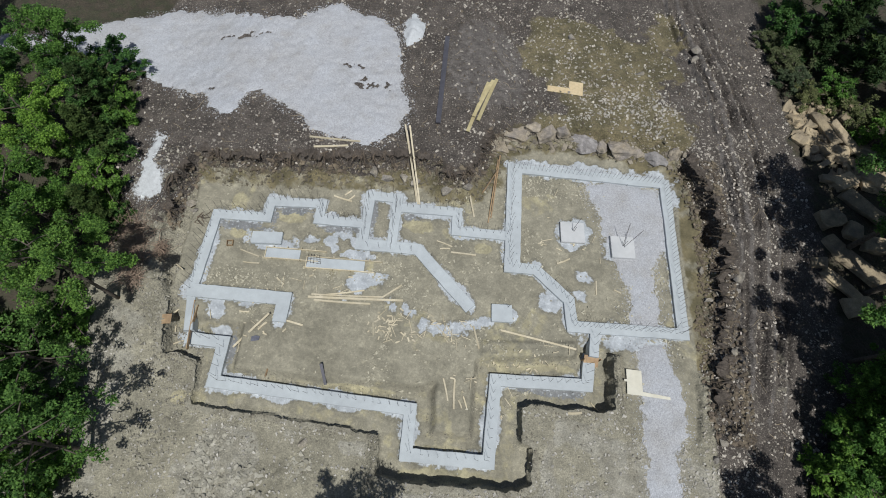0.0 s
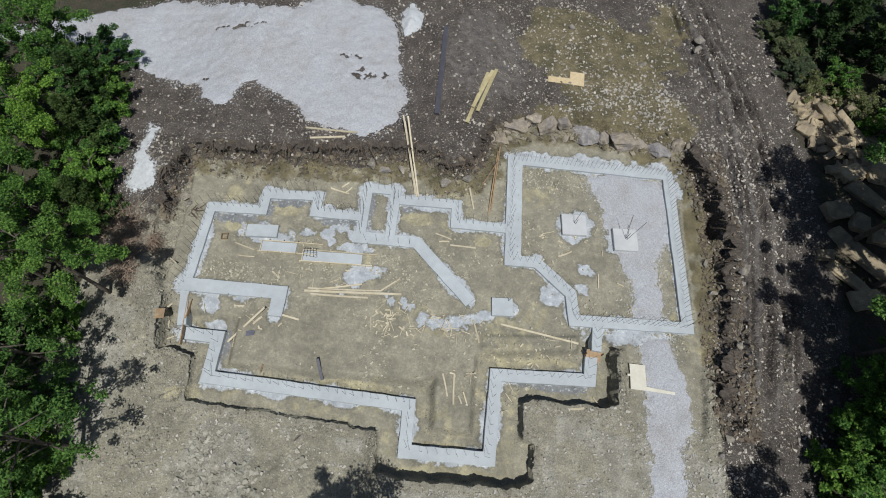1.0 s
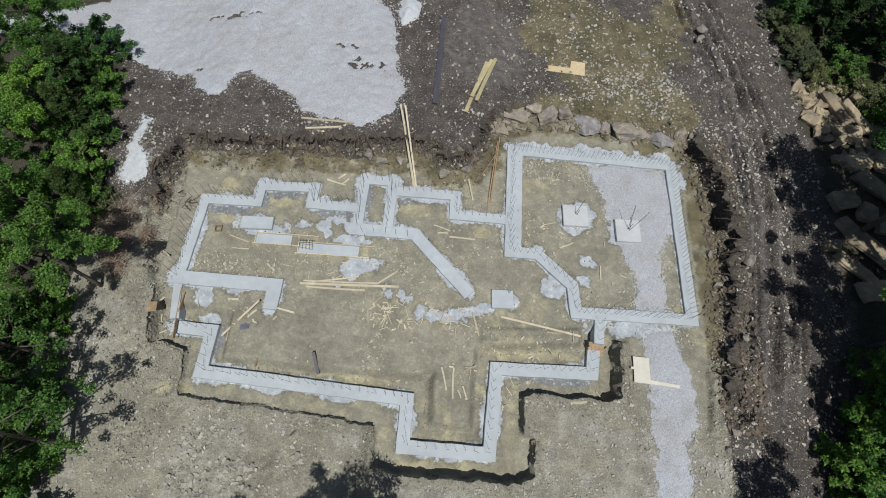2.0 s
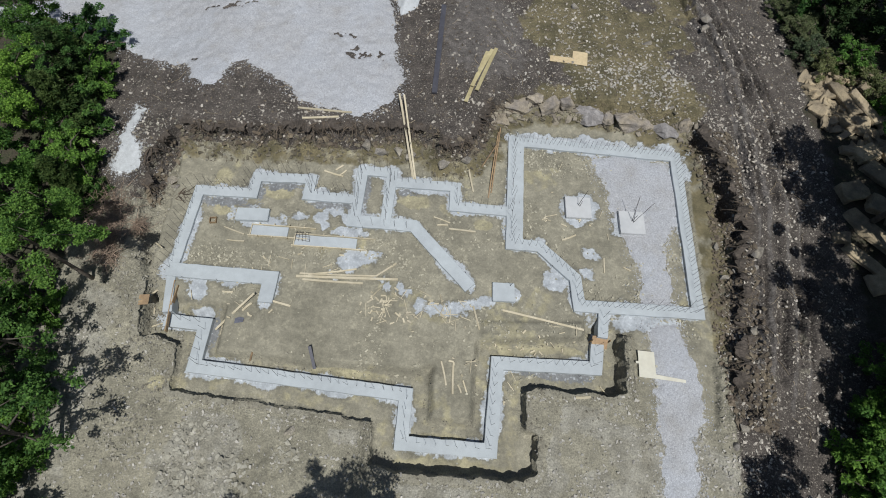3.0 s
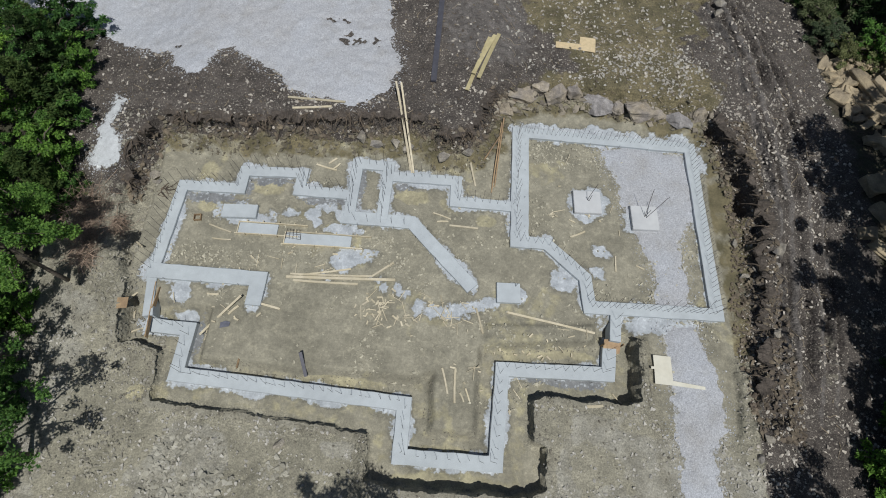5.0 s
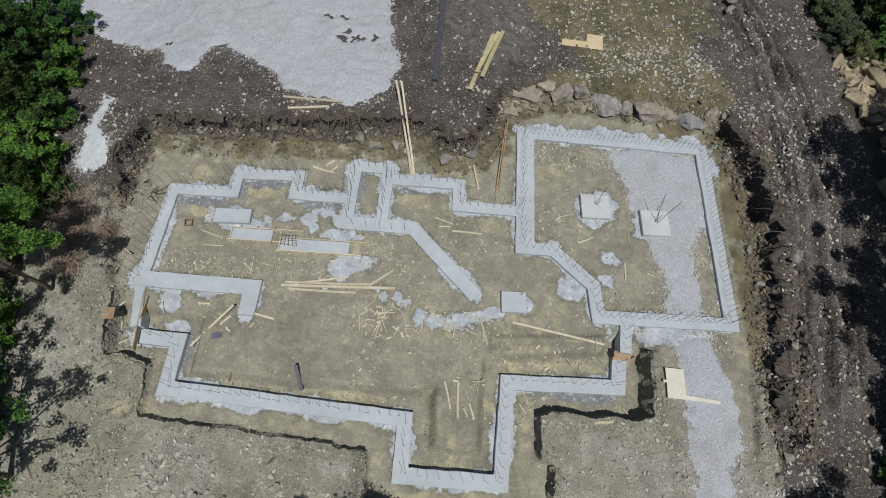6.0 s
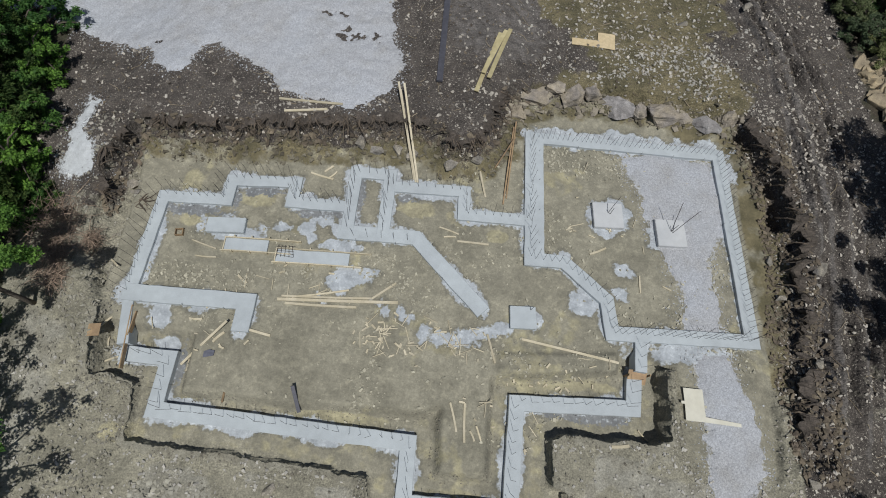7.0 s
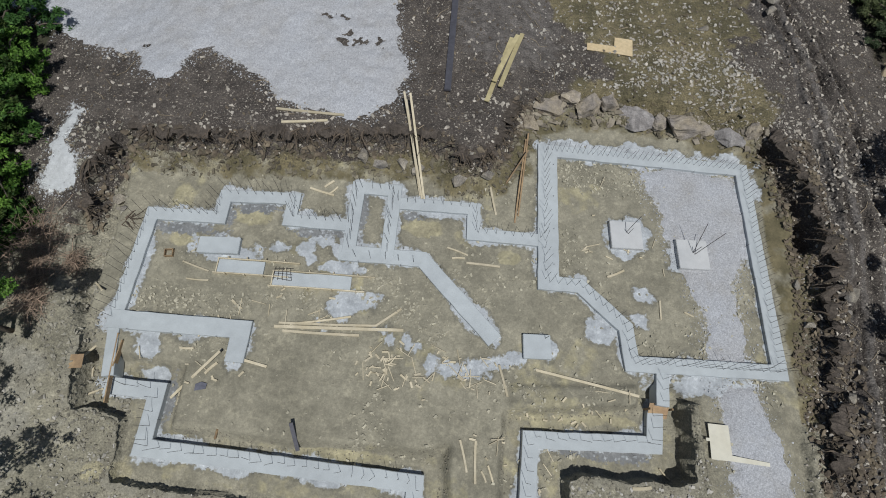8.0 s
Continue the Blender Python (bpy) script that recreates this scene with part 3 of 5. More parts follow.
# ---- the poured footings ----
def run_bm(line, width, top, thick, closed=False, seed=1):
    """A strip of poured concrete along a line, mitred at its corners, its edges a little uneven."""
    rng = random.Random(seed)
    pts = [Vector(p) for p in line]
    fine = []
    pairs = list(zip(pts, pts[1:] + pts[:1])) if closed else list(zip(pts, pts[1:]))
    for a, b in pairs:
        k = max(1, round((b - a).length / 0.4))
        fine += [(a.lerp(b, i / k), i == 0) for i in range(k)]
    if not closed:
        fine.append((pts[-1], True))
    bm = bmesh.new()
    rings = []
    count = len(fine)
    for i, (p, corner) in enumerate(fine):
        before = fine[i - 1][0] if closed or i else None
        after = fine[(i + 1) % count][0] if closed or i < count - 1 else None
        d1 = (p - before).normalized() if before is not None else (after - p).normalized()
        d2 = (after - p).normalized() if after is not None else d1
        n1, n2 = Vector((-d1.y, d1.x)), Vector((-d2.y, d2.x))
        mitre = (n1 + n2).normalized()
        mitre = mitre / max(0.4, mitre.dot(n1))
        wl, wr = (width / 2 + (0 if corner else rng.uniform(-0.014, 0.014)) for _ in range(2))
        e = 0.016
        prof = [(wl, -thick), (wl, -e), (wl - e, 0), (0.02, rng.uniform(-0.006, 0.004)), (-wr + e, 0), (-wr, -e), (-wr, -thick)]
        rings.append([bm.verts.new((p.x + mitre.x * o, p.y + mitre.y * o, top + h)) for o, h in prof])
    for a, b in (list(zip(rings, rings[1:] + rings[:1])) if closed else list(zip(rings, rings[1:]))):
        for j in range(6):
            bm.faces.new((a[j], a[j + 1], b[j + 1], b[j]))
        bm.faces.new((a[6], a[0], b[0], b[6]))
    if not closed:
        bm.faces.new(rings[0])
        bm.faces.new(rings[-1])
    bmesh.ops.recalc_face_normals(bm, faces=bm.faces)
    return bm


def dowel_mesh(height, seed):
    """A reinforcing bar with its ribs, standing, with a slight bend."""
    rng = random.Random(seed)
    bm = bmesh.new()
    k = 6
    lean = (rng.uniform(-0.05, 0.05), rng.uniform(-0.05, 0.05))
    pts = [(lean[0] * (i / k) ** 2 * height, lean[1] * (i / k) ** 2 * height, -0.1 + (height + 0.1) * i / k) for i in range(k + 1)]
    tube(bm, pts, [0.007 if i % 2 else 0.006 for i in range(k + 1)], 5)
    return mesh_of("rebar", bm, rebar_steel)


DOWELS = {h: [dowel_mesh(h, s) for s in range(4)] for h in (0.2, 0.55, 0.7, 0.9, 1.2, 1.5)}


def dowels(parent, line, top, gap, height, closed=False, rng=random.Random(5), skip=0.0, offset=0.0):
    pts = [Vector(p) for p in line]
    for a, b in (list(zip(pts, pts[1:] + pts[:1])) if closed else list(zip(pts, pts[1:]))):
        length = (b - a).length
        nrm = Vector((-(b - a).y, (b - a).x)).normalized() * offset
        k = max(1, int(length / gap))
        for i in range(k):
            if rng.random() < skip:
                continue
            p = a.lerp(b, (i + 0.5) / k) + nrm
            ob = new("rebar", rng.choice(DOWELS[height]))
            ob.parent = parent
            ob.matrix_basis = pose(p.x + rng.uniform(-0.02, 0.02), p.y + rng.uniform(-0.02, 0.02), top,
                                   rng.gauss(0, 2.5), rng.gauss(0, 2.5), rng.uniform(0, 360))


WIDTH, THICK = 0.56, 0.27
house = empty("house_footing", 0, 0, 0, "pale poured concrete house footing with rebar dowels on clay", "footing")
part("concrete_run", run_bm(BACK, WIDTH * 0.88, 0.0, THICK, seed=2), concrete, house)
part("concrete_run", run_bm(LOOP, WIDTH * 0.92, 0.004, THICK, seed=3), concrete, house)
part("concrete_run", run_bm(LINK, WIDTH * 0.9, -0.004, THICK, seed=4), concrete, house)
part("concrete_run", run_bm(DIAGONAL, WIDTH * 1.08, -0.008, THICK, seed=5), concrete, house)
part("concrete_run", run_bm(STUB, WIDTH * 1.15, 0.006, THICK, seed=6), concrete, house)
dowels(house, BACK, 0, 0.3, 1.2, offset=0.1)
dowels(house, LOOP, 0, 0.32, 1.2)
dowels(house, LINK, 0, 0.32, 0.9, offset=0.08)
dowels(house, [(-4.6, -1.15), (-1.9, -1.15)], 0, 0.5, 0.7)

garage = empty("garage_footing", 7, 0, 0, "square poured concrete footing with dense rebar dowels", "footing")
garage.matrix_world = Matrix()
part("concrete_run", run_bm(GARAGE, WIDTH, 0.0, THICK, closed=True, seed=7), concrete, garage)
part("concrete_run", run_bm([(2.93, 4.62), (2.93, -1.76)], 0.8, 0.004, THICK, seed=17), concrete, garage)
dowels(garage, GARAGE[:3], 0, 0.21, 0.7)
dowels(garage, GARAGE[2:4], 0, 0.24, 1.2)
dowels(garage, GARAGE[3:], 0, 0.3, 0.9)
dowels(garage, [GARAGE[-1], GARAGE[0]], 0, 0.3, 0.9)

LOW = -0.4
front = empty("front_footing", 0, 0, 0, "stepped down poured concrete footing with rebar dowels in a trench", "footing")
part("concrete_run", run_bm(FRONT, WIDTH, LOW, THICK, seed=8), concrete, front)
part("concrete_step", run_bm([(-12.28, -4.45), (-11.95, -6.1)], WIDTH * 0.72, -0.07, THICK + 0.3, seed=9), concrete, front)
part("concrete_step", run_bm([(6.95, -4.5), (6.86, -5.6)], WIDTH * 0.8, -0.012, THICK + 0.3, seed=10), concrete, front)
dowels(front, FRONT, LOW, 0.36, 0.9, offset=0.06)
dowels(front, [(6.95, -4.5), (6.86, -5.6)], 0, 0.3, 0.9)


for owner, line, top, loop in ((house, BACK, 0, False), (house, DIAGONAL, 0, False), (house, STUB, 0, False), (garage, GARAGE, 0, True), (front, FRONT, LOW, False)):
    for side_offset in (-0.34, 0.34):
        dowels(owner, line, top - 0.08, 1.3, 0.2, loop, offset=side_offset)


def step_form(x, y, z, rz, width, height, rake):
    """Boards that dam the concrete where the footing steps down."""
    form = empty("step_form", x, y, z, "brown plywood step form between two footing levels", "formwork", rz=rz)
    p = part("panel", board_bm(width, height, 0.02), form_ply, form)
    p.matrix_basis = pose(0, 0, 0, rake)
    for s in (-1, 1):
        q = part("stake", board_bm(0.75, 0.07, 0.035), old_lumber, form)
        q.matrix_basis = pose(s * (width / 2 + 0.04), 0.05, -0.1, 0, 90, 0) @ pose(0, 0, 0)
    return form


step_form(6.82, -5.74, -0.36, 2, 0.7, 0.62, 38)
side = empty("side_form", -11.9, -5.9, -0.28, "weathered form boards along the stepped footing edge", "formwork", rz=97)
for dx, dy, dz, ln, rot in ((0.1, 0, 0, 2.3, 0), (0.55, -0.12, 0.02, 0.9, -9)):
    b = part("board", board_bm(ln, 0.04, 0.22), old_lumber, side)
    b.matrix_basis = pose(dx, dy, dz, 0, 0, rot)


# ---- column pads ----
def pad(x, y, sx, sy, rz, bars, label, mat=pad_concrete):
    zf = height_at(x, y)
    ob = empty("column_pad", x, y, 0, label, "column pad", "column pads", rz=rz)
    bm = bmesh.new()
    bmesh.ops.create_cube(bm, size=1.0, matrix=Matrix.Translation((0, 0, -0.11)) @ Matrix.Diagonal((sx, sy, 0.32, 1)))
    bmesh.ops.bevel(bm, geom=bm.edges[:], offset=0.015, segments=2, affect="EDGES")
    part("slab", bm, mat, ob)
    for dx, dy, h, rx, ry in bars:
        bar = bmesh.new()
        tube(bar, [(0, 0, -0.1), (0, 0, h * 0.5), (0.01, 0, h)], [0.012, 0.012, 0.011], 6)
        p = part("rebar", bar, rebar_steel, ob)
        p.matrix_basis = pose(dx, dy, 0.05, rx, ry)


pad(6.0, 0.74, 1.24, 1.14, 2, [(0.0, 0.1, 1.1, -10, 8), (0.08, 0.05, 0.6, 5, -6)], "white concrete column pad with bent rebar on gravel")
pad(8.58, 0.16, 1.2, 1.2, 2, [(0.0, 0.05, 1.5, -24, -4), (0.06, 0.0, 1.5, -12, 18), (0.03, 0.08, 0.5, -4, 4)], "white concrete column pad with flared rebar on gravel")
pad(2.48, -3.93, 0.98, 0.86, 2, [(0.3, 0.3, 0.4, 0, 5)], "small square concrete column pad on clay", concrete)
pad(-9.42, -1.16, 1.5, 0.64, 3, [], "oblong concrete pad with spilled edges on clay", concrete)

# ---- the broken edges of the banks ----
def bank_edge(first, last, gap=0.07):
    """Points along the top edge of the pit's bank, with the way out of the pit and the height of the ground behind."""
    pts = [Vector(PIT[k % len(PIT)]) for k in range(first, last + 1)]
    px, py, nx, ny = [], [], [], []
    for a, b in zip(pts, pts[1:]):
        d = b - a
        for i in range(max(1, int(d.length / gap))):
            p = a + d.normalized() * gap * i
            px.append(p.x)
            py.append(p.y)
            nx.append(-d.y / d.length)
            ny.append(d.x / d.length)
    ease = np.ones(9) / 9
    px, py = np.array(px), np.array(py)
    nx, ny = (np.convolve(np.pad(np.array(v), 4, mode="edge"), ease, "valid") for v in (nx, ny))
    size = np.hypot(nx, ny)
    nx, ny = nx / size, ny / size
    offs = np.arange(-0.7, 2.0, 0.04)
    ground = ground_height(px[:, None] + nx[:, None] * offs, py[:, None] + ny[:, None] * offs)
    low, high = ground[:, :20].min(axis=1), np.median(ground[:, -22:], axis=1)
    crest = np.argmax(ground > (low + 0.75 * (high - low))[:, None], axis=1)
    e = offs[crest]
    behind = ground[np.arange(len(e)), np.minimum(crest + 7, len(offs) - 1)]
    return px + nx * e, py + ny * e, nx, ny, behind


def lip(name, edge, reach, thick, mat, label, seed, gaps=-0.3):
    """A ragged shelf of soil that hangs out over the bank along its top edge."""
    r = random.Random(seed)
    bm = bmesh.new()
    rings = []
    for k, (x, y, nx, ny, top) in enumerate(zip(*edge)):
        w = noise.noise(Vector((k * 0.06, seed, 0))) + 0.8 * noise.noise(Vector((k * 0.23, seed, 4))) + 0.5 * noise.noise(Vector((k * 0.6, seed, 7)))
        out = reach * min(1.7, max(-0.3, 0.55 + 0.95 * w))
        t = thick * (0.8 + 0.5 * noise.noise(Vector((k * 0.3, seed, 2))))
        ring = []
        for o, z in ((0.42, height_at(x + nx * 0.42, y + ny * 0.42) - 0.04), (0.16, top + 0.02), (-0.45 * out, top + 0.015), (-out, top - 0.3 * t), (0.06 - out, top - t), (0.12, top - t - 0.2)):
            j = 0.3 * thick
            ring.append(bm.verts.new((x + nx * o + r.uniform(-j, j) * 0.5, y + ny * o + r.uniform(-j, j) * 0.5, z + r.uniform(-j, j) * 0.6)))
        rings.append(ring)
    for k, (a, b) in enumerate(zip(rings, rings[1:])):
        if noise.noise(Vector((k * 0.09, seed, 9))) < gaps or (a[2].co - b[2].co).length > 0.5:
            continue
        for j in range(5):
            bm.faces.new((a[j], a[j + 1], b[j + 1], b[j]))
    bmesh.ops.delete(bm, geom=[v for v in bm.verts if not v.link_faces], context="VERTS")
    bmesh.ops.recalc_face_normals(bm, faces=bm.faces)
    return tagged(new(name, mesh_of(name, bm, mat)), label, "bank", kind="structure")


lip_soil = material("lip_soil", (0.10, 0.083, 0.07), 0.95, 0.3, 9, 2, 0.9, second=(0.058, 0.048, 0.04), fine=25, dist=0.05)[0]
lip_clay = material("lip_clay", (0.275, 0.26, 0.21), 0.95, 0.2, 8, 2, 0.8, second=(0.22, 0.205, 0.16), fine=25, dist=0.04)[0]
NORTH_EDGE, EAST_EDGE = [v[28:] for v in bank_edge(4, 16)], bank_edge(21, 30)
lip("bank_lip_north", NORTH_EDGE, 0.36, 0.2, lip_soil, "ragged dark topsoil hanging over the excavation", 3)
lip("bank_lip_east", EAST_EDGE, 0.34, 0.22, lip_soil, "ragged dark topsoil hanging beside the track", 5)
lip("trench_lip_south", bank_edge(40, len(PIT) + 3), 0.05, 0.1, lip_clay, "crumbling clay edge of the footing trench", 7, -0.5)
lip("trench_lip_corner", bank_edge(34, 40), 0.06, 0.1, lip_clay, "crumbling clay edge round the deep trench corner", 8, -0.5)


# ---- formed strips of concrete ----
def formed_strip(x, y, length, width, rz, fill, label):
    z = height_at(x, y)
    ob = empty("formed_strip", x, y, z, label, "formwork", "formed strips", rz=rz)
    bm = run_bm([(-length / 2 + 0.03, 0), (-length / 2 + fill * length, 0)], width - 0.05, 0.09, 0.14, seed=int(length * 100))
    part("concrete_fill", bm, concrete, ob)
    for s in (-1, 1):
        b = part("side_board", board_bm(length + 0.25 * (s > 0), 0.038, 0.15, 0.01), lumber, ob)
        b.matrix_basis = pose(0.1 * s, s * width / 2, -0.02)
    e = part("end_board", board_bm(width, 0.038, 0.14), lumber, ob)
    e.matrix_basis = pose(-length / 2, 0, -0.02, 0, 0, 90)
    for i in range(4):
        for s in (-1, 1):
            q = part("stake", board_bm(0.3, 0.04, 0.04), lumber, ob)
            q.matrix_basis = pose(-length / 2 + (i + 0.5) * length / 4, s * (width / 2 + 0.045), 0.06, 0, 90, 0)


formed_strip(-7.95, -1.9, 2.75, 0.56, 1, 0.62, "low board form half filled with pale concrete")
formed_strip(-5.5, -2.2, 3.5, 0.58, 1, 0.82, "long board form filled with pale concrete")
cage = empty("rebar_mat", -6.9, -2.05, height_at(-6.9, -2.05) + 0.12, "small tied mat of rebar in the form", "rebar")
for i in range(5):
    bm = bmesh.new()
    tube(bm, [(-0.35, 0, 0), (0, 0, 0.01), (0.35, 0, 0)], [0.009] * 3, 5)
    part("bar", bm, rebar_steel, cage).matrix_basis = pose(0, -0.2 + 0.1 * i, 0, 0, 0, 3 * i - 6)
    bm = bmesh.new()
    tube(bm, [(-0.25, 0, 0.015), (0, 0, 0.02), (0.25, 0, 0.015)], [0.009] * 3, 5)
    part("bar", bm, rebar_steel, cage).matrix_basis = pose(-0.3 + 0.15 * i, 0, 0, 0, 0, 90 + 4 * i)


# ---- boards, lying and leaning ----
def lie(x, y, length, rz, width, thick, mat, name, label, category, group="", lift=0.0):
    """A board on the ground, tilted to the two heights under its ends."""
    c, s = math.cos(radians(rz)) * length * 0.42, math.sin(radians(rz)) * length * 0.42
    za, zb = height_at(x - c, y - s), height_at(x + c, y + s)
    zm = height_at(x, y)
    mid = max((za + zb) / 2, zm)
    ob = new(name, mesh_of(name, board_bm(length, width, thick, random.Random(round(x * 71 + y * 13)).uniform(-0.02, 0.02)), mat))
    ob.matrix_world = pose(x, y, mid + 0.008 + lift, 0, 0, rz) @ pose(0, 0, 0, 0, -math.degrees(math.atan2(zb - za, length * 0.84)))
    return tagged(ob, label, category, group)


for x, y, ln, rz, lift in ((0.61, 7.25, 3.75, -105, 0), (1.10, 7.83, 3.4, -106, 0), (0.86, 7.8, 3.0, -109, 0.042)):
    lie(x, y, ln, rz, 0.19, 0.04, yellow_lumber, "long_board", "new yellow lumber board lying on dark soil", "board", "boards by the gravel", lift + 0.02)
lie(-6.72, 4.17, 2.65, -1, 0.1, 0.05, lumber, "long_board", "pale lumber board at the bank's top", "board", "boards at the bank")
lie(-6.85, 3.72, 1.75, 9, 0.1, 0.05, lumber, "long_board", "short pale lumber board at the bank's top", "board", "boards at the bank")
lie(-1.48, 8.99, 6.4, -90, 0.27, 0.09, dark_steel, "steel_beam", "long dark grey steel beam on dark soil", "beam", lift=0.03)
for x, y, ln, rz, w in ((-4.56, -3.85, 4.55, 3, 0.11), (-5.17, -4.07, 2.7, 1, 0.09), (-5.25, -3.62, 2.15, 12, 0.07), (-2.87, -3.31, 1.1, 39, 0.08), (-5.0, -3.74, 3.4, 3, 0.08)):
    lie(x, y, ln, rz, w, 0.045, lumber, "long_board", "pale lumber board on the clay floor", "board", "boards on the clay floor")
for x, y, ln, rz, w in ((-9.1, -5.82, 2.25, 47, 0.09), (-8.64, -5.58, 0.5, 51, 0.09), (-7.2, -5.3, 0.82, -11, 0.09), (-9.6, -6.6, 0.5, -80, 0.06), (4.25, -5.04, 3.6, -10, 0.09), (1.33, -5.19, 1.1, -73, 0.08),
                        (0.09, -7.68, 1.0, -74, 0.07), (0.5, -7.83, 1.3, -88, 0.08), (1.0, -8.14, 0.5, -69, 0.06), (0.78, -8.25, 0.36, -62, 0.06), (5.85, -8.2, 0.62, 7, 0.1), (7.0, -7.75, 0.55, -39, 0.05),
                        (7.15, -2.15, 0.72, -91, 0.06)):
    lie(x, y, ln, rz, w, 0.04, lumber, "board", "cut lumber board lying on clay", "board", "loose boards in the pit")
for x, y, ln, rz, w in ((8.21, -2.23, 0.36, -24, 0.06), (-10.11, -2.01, 1.05, -16, 0.06), (-9.92, -2.5, 0.8, 0, 0.05), (-8.31, -3.3, 0.5, -36, 0.08), (-13.3, -3.06, 0.9, -31, 0.06), (-6.07, 1.51, 1.0, -13, 0.08),
                        (-5.82, 1.86, 0.45, 40, 0.08), (-5.62, 1.62, 0.42, 48, 0.07), (-0.55, -0.53, 0.85, -17, 0.06), (0.45, -0.97, 1.28, -2, 0.08), (-0.5, -0.8, 0.5, 5, 0.06), (5.54, -0.86, 0.76, 26, 0.08),
                        (-12.85, -5.35, 0.5, 60, 0.07), (-12.8, -5.95, 0.35, -82, 0.06), (-12.48, -6.6, 0.45, 30, 0.06), (-9.63, -4.97, 0.48, 2, 0.07), (9.75, 2.7, 0.35, -6, 0.06)):
    lie(x, y, ln, rz, w, 0.04, lumber, "board", "short offcut of pale lumber on clay", "board", "loose boards in the pit")
lie(-5.44, -7.5, 1.0, -72, 0.13, 0.05, dark_steel, "dark_plank", "short dark grey plank on the trench edge", "plank", lift=0.05)
lie(-8.05, -7.61, 0.5, -117, 0.07, 0.04, old_lumber, "stake_board", "brown wooden stake lying by the trench", "board")


def lean(a, b, width, thick, mat, label):
    """A board from a point on the ground up to a point on the bank's lip."""
    a, b = Vector(a), Vector(b)
    ob = new("leaning_board", mesh_of("leaning_board", board_bm((b - a).length, width, thick), mat))
    d = (b - a).normalized()
    n = Vector((0, 0, 1))
    sidew = n.cross(d).normalized()
    m = Matrix((d, sidew, d.cross(sidew))).transposed().to_4x4()
    ob.matrix_world = Matrix.Translation((a + b) / 2) @ m
    return tagged(ob, label, "board", "boards leaning on the bank")


for ax, ay, bx, by in ((-2.12, 1.62, -3.12, 4.95), (-2.02, 1.55, -2.88, 4.9), (-2.2, 1.75, -3.02, 4.7)):
    za, zb = height_at(ax, ay), height_at(bx, by)
    clearance = max((height_at(ax + (bx - ax) * f, ay + (by - ay) * f) - (za + (zb - za) * f)) / f for f in (0.2, 0.25, 0.3, 0.35, 0.4, 0.45, 0.5, 0.6, 0.7, 0.8, 0.9))
    lean((ax, ay, za), (bx, by, zb + max(0.02, clearance + 0.16)), 0.085, 0.04, lumber, "long pale board leaning on the excavation bank")
for ax, ay, bx, by in ((1.62, 0.9, 1.95, 4.6), (1.75, 1.2, 2.05, 4.9), (1.2, 2.5, 2.0, 3.9)):
    za, zb = height_at(ax, ay), height_at(bx, by)
    lean((ax, ay, za + 0.02), (bx, by, max(zb, za + 0.3) + 0.12), 0.06, 0.035, old_lumber, "weathered brown board leaning down the bank")
lie(0.72, 1.72, 1.15, -74, 0.08, 0.04, lumber, "board", "pale lumber board behind the footing", "board", "loose boards in the pit")


# ---- sheets ----
def sheet(name, x, y, rz, outline, mat, label, lift=0.02):
    """A flat panel cut to an outline, 15 mm thick, with square edges."""
    bm = bmesh.new()
    lower = [bm.verts.new((u, v, 0)) for u, v in outline]
    bm.faces.new(lower[::-1])
    res = bmesh.ops.extrude_face_region(bm, geom=bm.faces[:])
    bmesh.ops.translate(bm, verts=[v for v in res["geom"] if isinstance(v, bmesh.types.BMVert)], vec=(0, 0, 0.018))
    bmesh.ops.recalc_face_normals(bm, faces=bm.faces)
    ob = new(name, mesh_of(name, bm, mat))
    z = max(height_at(x + u, y + v) for u, v in outline)
    ob.matrix_world = pose(x, y, z + lift, 0, 0, rz)
    return tagged(ob, label, "panel")


sheet("cut_sheet", 4.56, 9.37, -4, [(0, 0), (1.2, 0.04), (2.05, 0), (2.05, 0.98), (1.24, 0.98), (1.22, 0.45), (0, 0.42)], sheathing, "tan chipboard sheet cut to an L on rough soil")
sheet("cut_sheet", 8.27, -7.17, 0, [(0, 0), (0.7, -0.02), (1.95, -0.09), (1.96, 0.03), (0.72, 0.16), (0.72, 1.1), (0.02, 1.12), (0.02, 0.66), (-0.1, 0.66), (-0.1, 0.56), (0.02, 0.56)], pale_ply, "pale cream plywood cut to an L beside gravel", 0.075)
sheet("cut_sheet", -13.05, -6.0, 8, [(0, 0), (0.42, 0), (0.42, 0.45), (0, 0.45)], old_lumber, "small square of brown plywood by the bank")
sheet("cloth_scrap", -9.0, -6.35, 10, [(0, 0), (0.36, 0.03), (0.4, 0.2), (0.22, 0.27), (0.02, 0.22)], material("blue_cloth", (0.13, 0.135, 0.17), 0.9, 0.15)[0], "small bluish grey scrap lying on clay")
box = empty("wooden_box", -11.18, -1.6, height_at(-11.18, -1.6), "small open wooden box standing on clay", "box", rz=8)
for dx, dy, rz in ((0, 0.13, 0), (0, -0.13, 0), (0.14, 0, 90), (-0.14, 0, 90)):
    part("side", board_bm(0.3, 0.025, 0.14), old_lumber, box).matrix_basis = pose(dx, dy, 0, 0, 0, rz)

